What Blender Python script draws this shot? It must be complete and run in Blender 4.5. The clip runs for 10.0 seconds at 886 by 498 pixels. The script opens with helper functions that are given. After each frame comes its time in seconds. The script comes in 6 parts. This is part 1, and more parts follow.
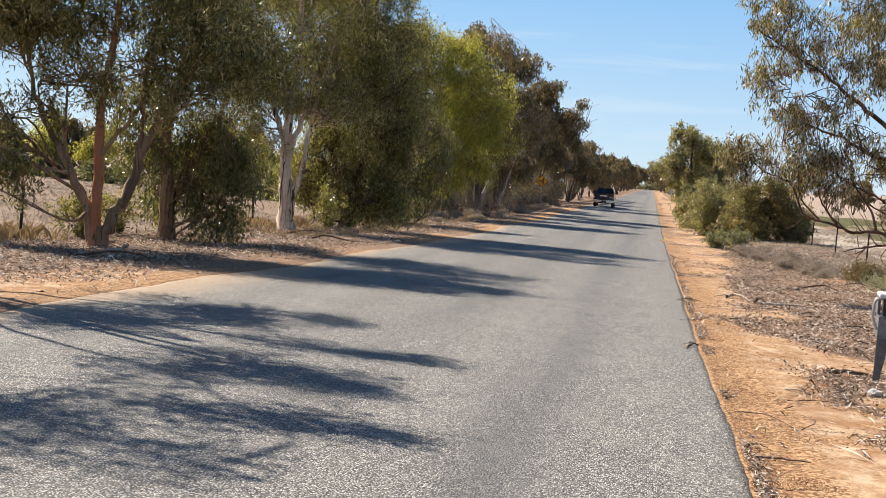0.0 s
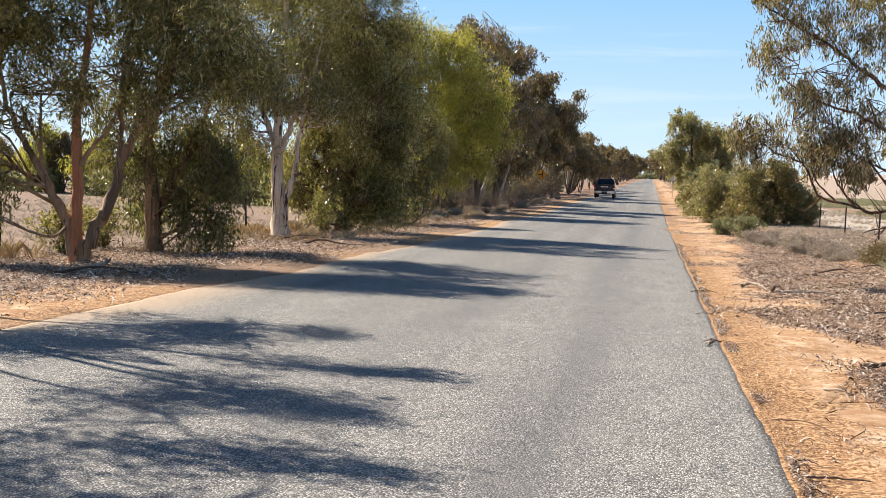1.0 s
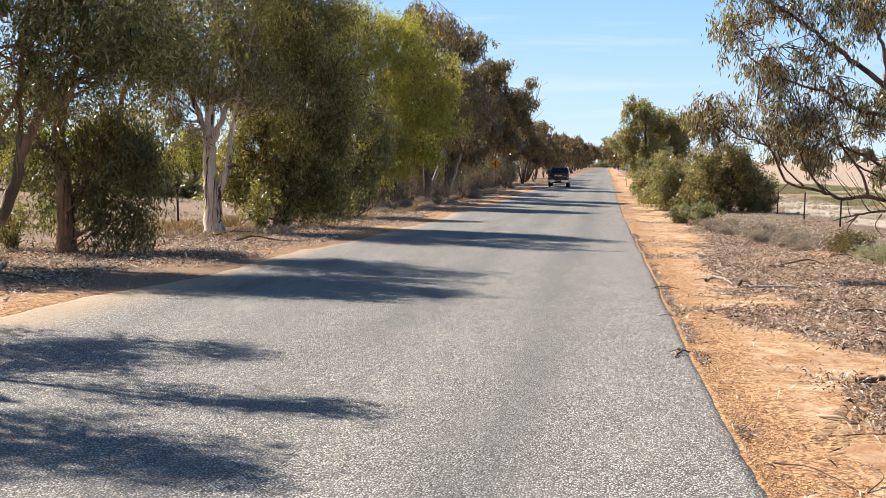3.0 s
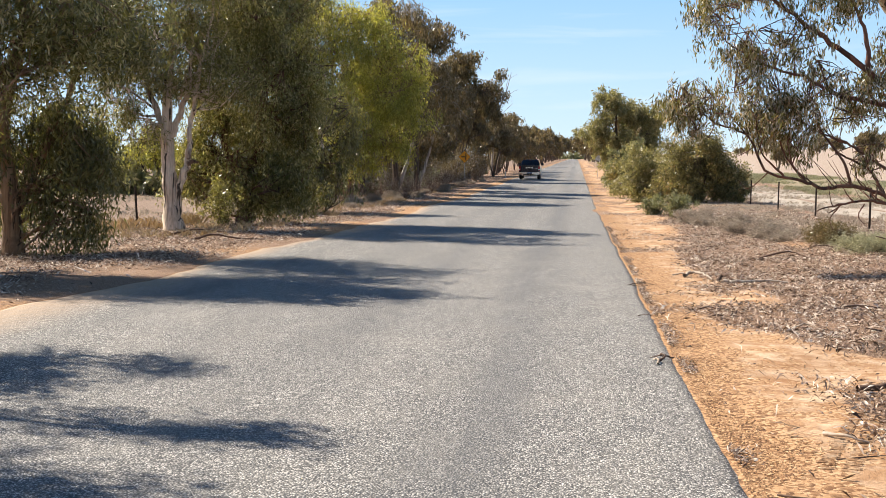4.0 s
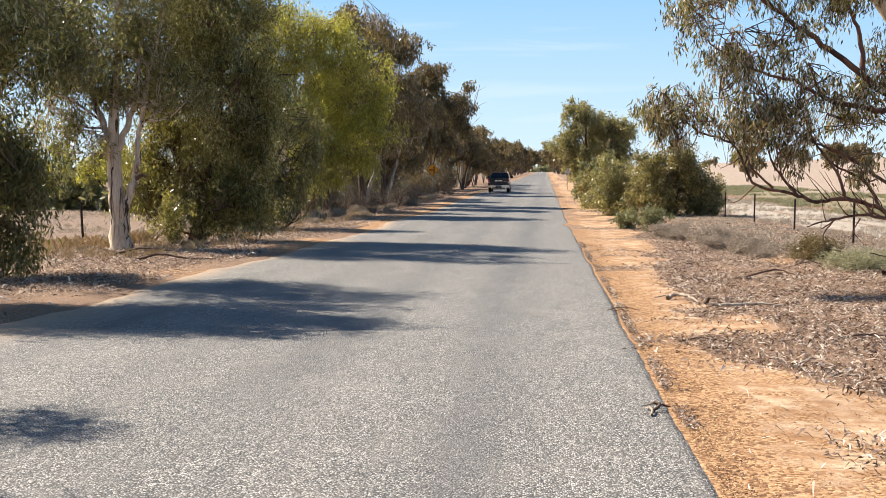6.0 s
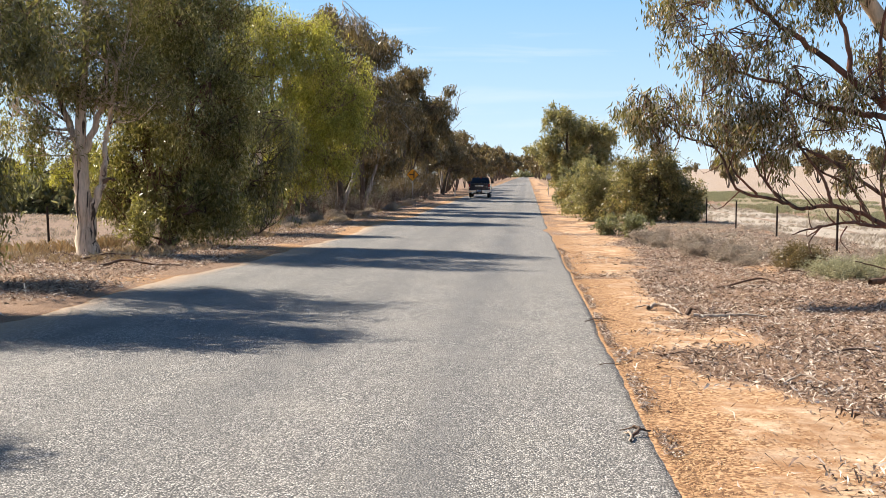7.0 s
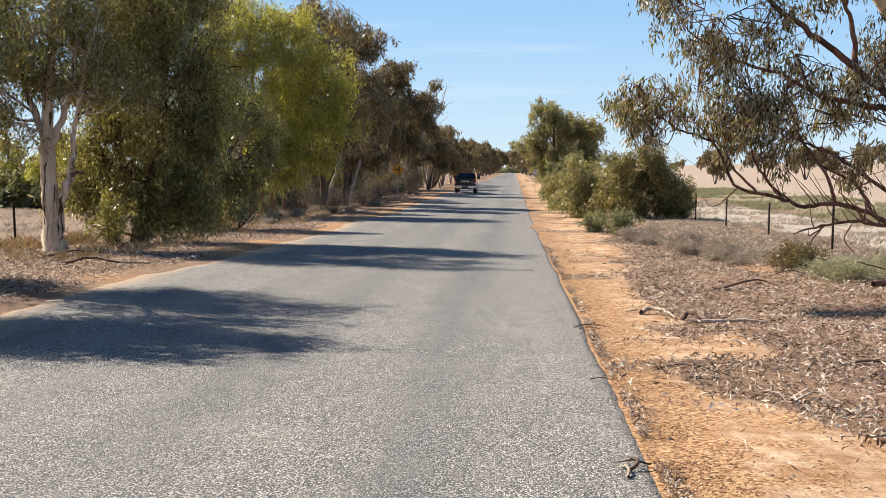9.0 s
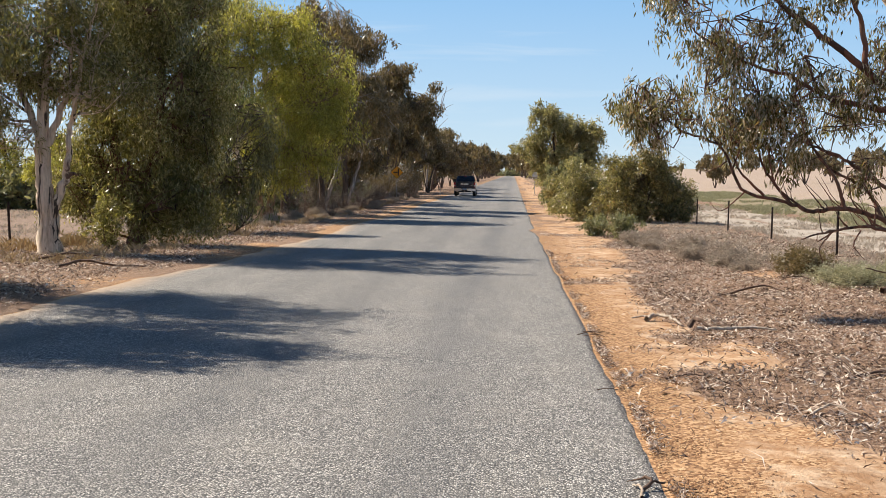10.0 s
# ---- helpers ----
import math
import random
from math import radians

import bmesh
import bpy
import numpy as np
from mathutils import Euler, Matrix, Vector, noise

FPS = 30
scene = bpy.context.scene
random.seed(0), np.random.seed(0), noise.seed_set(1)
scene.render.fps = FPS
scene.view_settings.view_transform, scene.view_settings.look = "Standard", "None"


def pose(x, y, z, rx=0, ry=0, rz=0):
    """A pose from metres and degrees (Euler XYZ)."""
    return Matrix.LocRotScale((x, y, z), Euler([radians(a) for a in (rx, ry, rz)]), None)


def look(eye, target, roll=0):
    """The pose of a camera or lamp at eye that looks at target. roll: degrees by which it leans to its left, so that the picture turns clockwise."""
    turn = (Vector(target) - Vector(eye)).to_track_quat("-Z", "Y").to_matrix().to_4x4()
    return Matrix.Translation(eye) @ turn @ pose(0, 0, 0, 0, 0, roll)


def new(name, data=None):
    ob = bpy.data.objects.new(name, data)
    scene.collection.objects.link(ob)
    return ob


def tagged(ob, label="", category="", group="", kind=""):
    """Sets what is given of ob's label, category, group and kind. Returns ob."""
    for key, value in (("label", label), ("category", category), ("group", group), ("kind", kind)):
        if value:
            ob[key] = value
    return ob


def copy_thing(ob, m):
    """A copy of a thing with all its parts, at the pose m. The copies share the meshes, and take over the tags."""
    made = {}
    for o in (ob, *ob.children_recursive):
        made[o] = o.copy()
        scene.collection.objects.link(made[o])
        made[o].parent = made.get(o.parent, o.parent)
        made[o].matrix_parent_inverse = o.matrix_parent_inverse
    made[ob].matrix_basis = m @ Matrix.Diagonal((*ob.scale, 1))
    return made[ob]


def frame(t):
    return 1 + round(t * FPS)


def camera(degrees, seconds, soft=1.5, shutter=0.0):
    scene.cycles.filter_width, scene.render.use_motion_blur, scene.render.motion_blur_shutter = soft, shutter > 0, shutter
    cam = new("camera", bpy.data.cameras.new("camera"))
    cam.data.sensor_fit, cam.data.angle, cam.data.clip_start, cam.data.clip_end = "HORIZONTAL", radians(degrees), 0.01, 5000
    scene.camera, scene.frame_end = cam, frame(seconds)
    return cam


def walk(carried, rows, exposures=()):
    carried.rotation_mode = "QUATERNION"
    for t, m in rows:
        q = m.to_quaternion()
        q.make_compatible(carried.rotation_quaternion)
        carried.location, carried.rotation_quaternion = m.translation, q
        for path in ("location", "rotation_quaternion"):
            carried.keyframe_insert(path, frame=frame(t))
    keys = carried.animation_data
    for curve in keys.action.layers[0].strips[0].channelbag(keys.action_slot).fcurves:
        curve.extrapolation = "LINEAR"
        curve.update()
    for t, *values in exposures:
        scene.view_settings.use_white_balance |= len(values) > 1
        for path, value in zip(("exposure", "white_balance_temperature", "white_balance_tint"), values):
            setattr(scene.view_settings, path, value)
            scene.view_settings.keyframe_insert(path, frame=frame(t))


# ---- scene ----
cam = camera(43.4, 10.0, soft=0.5)
METRES, EYE, TILT, LEAN, TURN = 7.42, 1.7, 0.0, 0.0, 10.0
ROWS = [
    (0.0, 0.0, 0.0, 0.0, 0.26, -3.32, -4.55),
    (0.5, 0.0041, 0.0651, -0.0017, 0.27, -3.41, -2.78),
    (1.0, 0.0088, 0.1386, -0.0035, 0.23, -3.41, -2.03),
    (1.5, 0.015, 0.2039, -0.0025, -0.09, -3.52, -1.51),
    (2.0, 0.0188, 0.2683, -0.0019, -0.71, -3.6, -1.16),
    (2.5, 0.0352, 0.3252, -0.0034, -1.44, -3.63, -1.29),
    (3.0, 0.0512, 0.3804, -0.0056, -2.07, -3.81, -1.26),
    (4.5, 0.0769, 0.5617, -0.0058, -4.12, -4.16, -0.27),
    (5.0, 0.0831, 0.6135, -0.0047, -4.43, -3.81, -0.2),
    (6.5, 0.1118, 0.7629, -0.0048, -5.57, -3.32, -0.41),
    (7.0, 0.1278, 0.8027, -0.0052, -6.05, -3.17, -0.54),
    (7.5, 0.1328, 0.8359, -0.0074, -6.36, -3.21, -0.64),
    (8.0, 0.1351, 0.874, -0.0064, -6.68, -3.25, -0.7),
    (8.5, 0.146, 0.908, -0.0081, -6.75, -3.33, -0.74),
    (9.0, 0.1558, 0.9375, -0.0056, -6.73, -3.4, -0.76),
    (9.5, 0.1561, 0.9654, -0.0065, -6.75, -3.34, -0.84),
    (10.0, 0.1574, 0.9821, -0.0052, -6.78, -3.26, -0.97),
]
walk(cam, [(t, pose(0, 0, EYE, TILT, LEAN, TURN) @ pose(METRES * x, METRES * y, METRES * z, 90 + pitch, roll, yaw)) for t, x, y, z, yaw, pitch, roll in ROWS], [(0.0, 0.88), (1.0, 1.04), (2.5, 1.06), (5.0, 1.07), (8.0, 1.04), (9.0, 0.92), (10.0, 0.82)])

# ---- light ----
SUN_TO = Vector((-0.90, 0.43, 0.0)).normalized()
SUN_EL = radians(43)
SUN_DIR = Vector((SUN_TO.x * math.cos(SUN_EL), SUN_TO.y * math.cos(SUN_EL), math.sin(SUN_EL)))
world = bpy.data.worlds.new("sky_world")
scene.world = world
world.use_nodes = True
wt = world.node_tree
wt.nodes.clear()
w_out = wt.nodes.new("ShaderNodeOutputWorld")
w_bg = wt.nodes.new("ShaderNodeBackground")
w_sky = wt.nodes.new("ShaderNodeTexSky")
w_sky.sky_type = "NISHITA"
w_sky.sun_disc = False
w_sky.sun_elevation = SUN_EL
w_sky.sun_rotation = math.atan2(SUN_TO.x, SUN_TO.y)
w_sky.air_density, w_sky.dust_density, w_sky.ozone_density = 1.0, 0.05, 3.0
w_tc = wt.nodes.new("ShaderNodeTexCoord")
w_map = wt.nodes.new("ShaderNodeMapping")
w_map.inputs["Scale"].default_value = (2.2, 2.2, 26.0)
w_map.inputs["Rotation"].default_value = (0.0, 0.05, 0.0)
w_up = wt.nodes.new("ShaderNodeSeparateXYZ")
w_haze = wt.nodes.new("ShaderNodeValToRGB")
for p, c in ((0.035, (0.62, 0.82, 1.0)), (0.17, (0.33, 0.62, 0.98)), (0.32, (0.15, 0.31, 0.6)), (0.55, (0.07, 0.16, 0.36))):
    w_haze.color_ramp.elements.new(p).color = (*c, 1)
w_haze.color_ramp.elements[0].color = (0.78, 0.91, 1.0, 1)
w_haze.color_ramp.elements[-1].color = (0.05, 0.12, 0.28, 1)
w_gain = wt.nodes.new("ShaderNodeVectorMath")
w_gain.operation = "SCALE"
w_gain.inputs["Scale"].default_value = 6.9
w_air = wt.nodes.new("ShaderNodeMix")
w_air.data_type = "RGBA"
w_air.inputs[0].default_value = 0.88
wt.links.new(w_tc.outputs["Generated"], w_up.inputs[0])
wt.links.new(w_up.outputs["Z"], w_haze.inputs["Fac"])
wt.links.new(w_haze.outputs["Color"], w_gain.inputs[0])
wt.links.new(w_sky.outputs["Color"], w_air.inputs[6])
wt.links.new(w_gain.outputs[0], w_air.inputs[7])
w_noise = wt.nodes.new("ShaderNodeTexNoise")
w_noise.inputs["Scale"].default_value = 2.2
w_noise.inputs["Detail"].default_value = 7.0
w_noise.inputs["Distortion"].default_value = 0.5
w_ramp = wt.nodes.new("ShaderNodeValToRGB")
w_ramp.color_ramp.elements[0].position, w_ramp.color_ramp.elements[0].color = 0.56, (0, 0, 0, 1)
w_ramp.color_ramp.elements[1].position, w_ramp.color_ramp.elements[1].color = 0.86, (0.45, 0.45, 0.45, 1)
w_mix = wt.nodes.new("ShaderNodeMix")
w_mix.data_type = "RGBA"
w_mix.inputs[7].default_value = (6.2, 6.7, 7.1, 1)
wt.links.new(w_tc.outputs["Generated"], w_map.inputs["Vector"])
wt.links.new(w_map.outputs["Vector"], w_noise.inputs["Vector"])
wt.links.new(w_noise.outputs["Fac"], w_ramp.inputs["Fac"])
wt.links.new(w_ramp.outputs["Color"], w_mix.inputs[0])
wt.links.new(w_air.outputs[2], w_mix.inputs[6])
wt.links.new(w_mix.outputs[2], w_bg.inputs["Color"])
wt.links.new(w_bg.outputs["Background"], w_out.inputs["Surface"])
w_bg.inputs["Strength"].default_value = 0.075
sun_lamp = bpy.data.lights.new("sun", "SUN")
sun_lamp.energy = 5.0
sun_lamp.angle = radians(0.55)
sun_lamp.color = (1.0, 0.91, 0.78)
sun = new("sun", sun_lamp)
sun.matrix_world = look(SUN_DIR * 80, (0, 0, 0))

# ---- materials ----


class Nodes:
    """A short way to write node trees."""

    def __init__(self, name):
        self.mat = bpy.data.materials.new(name)
        self.mat.use_nodes = True
        self.t = self.mat.node_tree
        self.t.nodes.clear()
        self.out = self.t.nodes.new("ShaderNodeOutputMaterial")

    def add(self, kind, **values):
        n = self.t.nodes.new("ShaderNode" + kind)
        for k, v in values.items():
            self.put(n.inputs[k.replace("_", " ")], v)
        return n

    def put(self, socket, v):
        if isinstance(v, bpy.types.NodeSocket):
            self.t.links.new(v, socket)
        elif isinstance(v, tuple) and len(v) == 3 and socket.type == "RGBA":
            socket.default_value = (*v, 1)
        else:
            socket.default_value = v

    def coords(self, scale=(1, 1, 1)):
        tc = self.t.nodes.new("ShaderNodeTexCoord")
        m = self.add("Mapping", Vector=tc.outputs["Object"], Scale=scale)
        return m.outputs["Vector"]

    def noise(self, vec, scale, detail=4.0, rough=0.55, distort=0.0):
        return self.add("TexNoise", Vector=vec, Scale=scale, Detail=detail, Roughness=rough, Distortion=distort).outputs["Fac"]

    def voronoi(self, vec, scale, out="Distance", rand=1.0):
        return self.add("TexVoronoi", Vector=vec, Scale=scale, Randomness=rand).outputs[out]

    def ramp(self, fac, *stops):
        r = self.add("ValToRGB", Fac=fac)
        e = r.color_ramp.elements
        while len(e) < len(stops):
            e.new(0.5)
        for el, (p, c) in zip(e, stops):
            el.position = p
            el.color = (c, c, c, 1) if isinstance(c, (int, float)) else (*c, 1)
        return r.outputs["Color"]

    def mix(self, fac, a, b, mode="MIX"):
        n = self.t.nodes.new("ShaderNodeMix")
        n.data_type, n.blend_type = "RGBA", mode
        self.put(n.inputs[0], fac)
        self.put(n.inputs[6], a)
        self.put(n.inputs[7], b)
        return n.outputs[2]

    def math(self, op, a, b=0.0, clamp=False):
        n = self.t.nodes.new("ShaderNodeMath")
        n.operation, n.use_clamp = op, clamp
        self.put(n.inputs[0], a)
        self.put(n.inputs[1], b)
        return n.outputs[0]

    def attr(self, name):
        n = self.t.nodes.new("ShaderNodeAttribute")
        n.attribute_name = name
        return n.outputs["Fac"]

    def island(self):
        return self.t.nodes.new("ShaderNodeNewGeometry").outputs["Random Per Island"]

    def bump(self, height, strength=0.5, distance=0.02):
        return self.add("Bump", Height=height, Strength=strength, Distance=distance).outputs["Normal"]

    def done(self, color, rough=0.8, metal=0.0, normal=None, spec=0.5, coat=0.0):
        b = self.add("BsdfPrincipled", Base_Color=color, Roughness=rough, Metallic=metal)
        self.put(b.inputs["Specular IOR Level"], spec)
        self.put(b.inputs["Coat Weight"], coat)
        if normal is not None:
            self.put(b.inputs["Normal"], normal)
        self.t.links.new(b.outputs[0], self.out.inputs["Surface"])
        return self.mat


def leaf_material(name, stops, through_colour, translucency=0.4, rough=0.36):
    n = Nodes(name)
    big = n.noise(n.coords(), 0.9, 3.0)
    spray = n.noise(n.coords(), 5.5, 2.0)
    patch = n.math("ADD", n.math("MULTIPLY", big, 0.4), n.math("MULTIPLY", n.math("SUBTRACT", spray, 0.5), 0.55))
    r = n.math("ADD", n.math("MULTIPLY", n.island(), 0.72), patch)
    col = n.ramp(r, *stops)
    b = n.add("BsdfPrincipled", Base_Color=col, Roughness=rough)
    t = n.add("BsdfTranslucent", Color=n.mix(0.6, col, through_colour))
    m = n.add("MixShader", Fac=translucency)
    n.t.links.new(b.outputs[0], m.inputs[1])
    n.t.links.new(t.outputs[0], m.inputs[2])
    n.t.links.new(m.outputs[0], n.out.inputs["Surface"])
    return n.mat


# olive's low stops are darkened to add shade within the leaf clumps
LEAF_OLIVE = leaf_material("leaf_olive", [(0.18, (0.025, 0.027, 0.012)), (0.48, (0.1, 0.098, 0.036)), (0.72, (0.28, 0.255, 0.1)), (0.92, (0.6, 0.51, 0.27))], (0.45, 0.4, 0.06), 0.39, 0.3)
LEAF_GREEN = leaf_material("leaf_green", [(0.15, (0.038, 0.05, 0.017)), (0.5, (0.12, 0.14, 0.04)), (0.8, (0.28, 0.29, 0.085)), (0.97, (0.5, 0.46, 0.2))], (0.46, 0.48, 0.055), 0.4, 0.34)
LEAF_DARK = leaf_material("leaf_dark", [(0.1, (0.03, 0.032, 0.016)), (0.5, (0.085, 0.085, 0.034)), (0.9, (0.25, 0.23, 0.1))], (0.3, 0.28, 0.055), 0.34, 0.28)
LEAF_YELLOW = leaf_material("leaf_yellow", [(0.15, (0.08, 0.09, 0.022)), (0.48, (0.215, 0.215, 0.048)), (0.82, (0.5, 0.46, 0.12))], (0.66, 0.6, 0.07), 0.46)
LEAF_GREY = leaf_material("leaf_grey", [(0.1, (0.072, 0.078, 0.042)), (0.45, (0.168, 0.180, 0.090)), (0.75, (0.300, 0.300, 0.168)), (0.96, (0.384, 0.312, 0.168))], (0.360, 0.336, 0.096), 0.38)
LEAF_BROWN = leaf_material("leaf_brown", [(0.1, (0.066, 0.054, 0.030)), (0.5, (0.153, 0.119, 0.054)), (0.8, (0.248, 0.182, 0.088)), (0.97, (0.379, 0.251, 0.135))], (0.292, 0.214, 0.068), 0.32)
LEAF_BUSH = leaf_material("leaf_bush", [(0.1, (0.09, 0.075, 0.035)), (0.4, (0.2, 0.175, 0.07)), (0.65, (0.32, 0.28, 0.11)), (0.82, (0.4, 0.34, 0.15)), (0.96, (0.42, 0.27, 0.14))], (0.42, 0.36, 0.09), 0.36)
# near-black and pale stops put shade and leaf glints into the colour
LEAF_RIVER = leaf_material("leaf_river", [(0.2, (0.014, 0.012, 0.008)), (0.42, (0.065, 0.055, 0.028)), (0.6, (0.21, 0.18, 0.09)), (0.74, (0.56, 0.5, 0.38)), (0.95, (0.5, 0.3, 0.13))], (0.44, 0.39, 0.06), 0.3, 0.26)
LEAF_SCRUB = leaf_material("leaf_scrub", [(0.15, (0.035, 0.035, 0.018)), (0.45, (0.106, 0.100, 0.044)), (0.7, (0.237, 0.206, 0.088)), (0.84, (0.413, 0.350, 0.125)), (0.97, (0.450, 0.250, 0.125))], (0.408, 0.348, 0.084), 0.35)
LEAF_PALE = leaf_material("leaf_pale", [(0.1, (0.09, 0.08, 0.04)), (0.4, (0.2, 0.185, 0.085)), (0.7, (0.33, 0.3, 0.14)), (0.95, (0.46, 0.38, 0.2))], (0.5, 0.44, 0.12), 0.42)
SALTBUSH = leaf_material("saltbush_foliage", [(0.1, (0.19, 0.14, 0.105)), (0.5, (0.36, 0.285, 0.225)), (0.8, (0.48, 0.405, 0.32)), (0.97, (0.4, 0.36, 0.24))], (0.34, 0.28, 0.2), 0.25, 0.8)
STRAW = leaf_material("straw", [(0.1, (0.26, 0.18, 0.1)), (0.5, (0.42, 0.31, 0.18)), (0.9, (0.55, 0.43, 0.27))], (0.5, 0.38, 0.2), 0.25, 0.8)
STRAW_GREY = leaf_material("straw_grey", [(0.1, (0.28, 0.225, 0.17)), (0.5, (0.46, 0.385, 0.305)), (0.9, (0.62, 0.54, 0.44))], (0.5, 0.42, 0.33), 0.3, 0.85)
STRAW_GOLD = leaf_material("straw_gold", [(0.1, (0.36, 0.24, 0.12)), (0.5, (0.5, 0.36, 0.19)), (0.9, (0.6, 0.47, 0.28))], (0.5, 0.38, 0.2), 0.25, 0.8)
GREEN_WEED = leaf_material("green_weed", [(0.1, (0.21, 0.2, 0.12)), (0.5, (0.36, 0.34, 0.21)), (0.9, (0.52, 0.48, 0.31))], (0.42, 0.42, 0.22), 0.3, 0.8)
LITTER = leaf_material("litter_bits", [(0.2, (0.03, 0.018, 0.013)), (0.42, (0.12, 0.068, 0.045)), (0.56, (0.31, 0.2, 0.14)), (0.71, (0.5, 0.39, 0.3)), (0.89, (0.75, 0.66, 0.56))], (0.3, 0.2, 0.1), 0.08, 0.75)


def bark_material(name, a, b, c, streak=0.5):
    n = Nodes(name)
    v = n.coords((1, 1, 0.16))
    n1 = n.noise(v, 5.0, 5.0, 0.6, 0.6)
    n2 = n.noise(v, 26.0, 4.0)
    col = n.mix(n.ramp(n1, (0.38, 0.0), (0.62, 1.0)), a, b)
    col = n.mix(n.ramp(n.noise(v, 2.3, 4.0, 0.6, 1.2), (0.53, 0.0), (0.6, streak)), col, c)
    slit = n.noise(n.coords((1, 1, 0.07)), 8.5, 3.0, 0.5, 0.8)
    col = n.mix(n.ramp(slit, (0.6, 0.0), (0.64, streak)), col, (0.035, 0.025, 0.02))
    col = n.mix(n.ramp(n2, (0.35, 0.25), (0.6, 0.0)), col, (0.05, 0.035, 0.025))
    h = n.math("ADD", n1, n.math("MULTIPLY", n2, 0.5))
    return n.done(col, 0.85, 0.0, n.bump(h, 0.7, 0.03), 0.25)


BARK_WHITE = bark_material("bark_white", (0.76, 0.62, 0.47), (0.56, 0.42, 0.3), (0.13, 0.075, 0.05), 0.95)
BARK_RED = bark_material("bark_red", (0.17, 0.066, 0.042), (0.2, 0.115, 0.08), (0.06, 0.036, 0.028), 0.9)
BARK_ORANGE = bark_material("bark_orange", (0.46, 0.165, 0.075), (0.42, 0.225, 0.125), (0.16, 0.09, 0.06), 0.8)
BARK_TAN = bark_material("bark_tan", (0.39, 0.26, 0.16), (0.21, 0.13, 0.078), (0.12, 0.075, 0.05), 0.8)
BARK_DARK = bark_material("bark_dark", (0.1, 0.07, 0.05), (0.17, 0.12, 0.09), (0.05, 0.035, 0.028), 0.8)
BARK_GREY = bark_material("bark_grey", (0.5, 0.45, 0.4), (0.38, 0.33, 0.28), (0.2, 0.16, 0.13), 0.6)
STICK_PALE = bark_material("stick_pale", (0.55, 0.47, 0.38), (0.42, 0.33, 0.25), (0.25, 0.17, 0.12), 0.5)
STICK_DARK = bark_material("stick_dark", (0.11, 0.07, 0.05), (0.16, 0.1, 0.07), (0.05, 0.035, 0.03), 0.6)


def asphalt_material():
    n = Nodes("chip_seal")
    v = n.coords()
    cell = n.voronoi(v, 80.0, "Color")
    sep = n.add("SeparateColor", Color=cell).outputs[0]
    dist = n.voronoi(v, 80.0, "Distance")
    chip = n.ramp(sep, (0.0, (0.07, 0.069, 0.069)), (0.3, (0.22, 0.207, 0.19)), (0.6, (0.46, 0.43, 0.39)), (1.0, (0.8, 0.755, 0.69)))
    col = n.mix(n.ramp(dist, (0.36, 0.0), (0.6, 0.9)), chip, (0.06, 0.058, 0.057))
    # chips lie in tighter and looser drifts, with bitumen showing between
    drift = n.noise(n.coords((1.0, 0.5, 1.0)), 34.0, 3.0, 0.7)
    loose = n.noise(n.coords((1.0, 0.22, 1.0)), 9.0, 3.0, 0.7)
    bare = n.math("ADD", n.math("MULTIPLY", n.ramp(drift, (0.38, 1.0), (0.52, 0.0)), 0.34), n.math("MULTIPLY", n.ramp(loose, (0.34, 1.0), (0.52, 0.0)), 0.2))
    col = n.mix(bare, col, (0.1, 0.097, 0.095))
    col = n.mix(n.math("MULTIPLY", n.ramp(drift, (0.54, 0.0), (0.7, 1.0)), 0.2), col, (0.6, 0.565, 0.51))
    # bitumen-rich wheel tracks, pale worn middles
    along = n.noise(n.coords((1.0, 0.09, 1.0)), 1.1, 4.0, 0.6)
    spots = n.noise(n.coords((1.0, 0.5, 1.0)), 1.6, 5.0, 0.65)
    tracks = n.attr("track")
    flush = n.math("MULTIPLY", tracks, n.ramp(n.math("ADD", n.math("MULTIPLY", along, 0.6), n.math("MULTIPLY", spots, 0.5)), (0.4, 0.0), (0.64, 1.0)))
    col = n.mix(n.math("MULTIPLY", flush, 0.72), col, (0.075, 0.074, 0.076))
    col = n.mix(n.ramp(spots, (0.45, 0.0), (0.8, 0.25)), col, (0.42, 0.38, 0.32))
    col = n.mix(n.math("MULTIPLY", n.attr("dust"), n.ramp(n.noise(v, 7.0, 5.0, 0.7), (0.25, 0.45), (0.6, 1.0))), col, (0.43, 0.31, 0.21))
    col = n.mix(n.math("MULTIPLY", n.attr("tar"), n.ramp(n.noise(v, 5.0, 4.0), (0.3, 0.3), (0.7, 1.0))), col, (0.055, 0.054, 0.054))
    h = n.math("SUBTRACT", 1.0, dist)
    return n.done(col, n.ramp(flush, (0.0, 0.82), (1.0, 0.6)), 0.0, n.bump(h, 0.8, 0.01), 0.3)


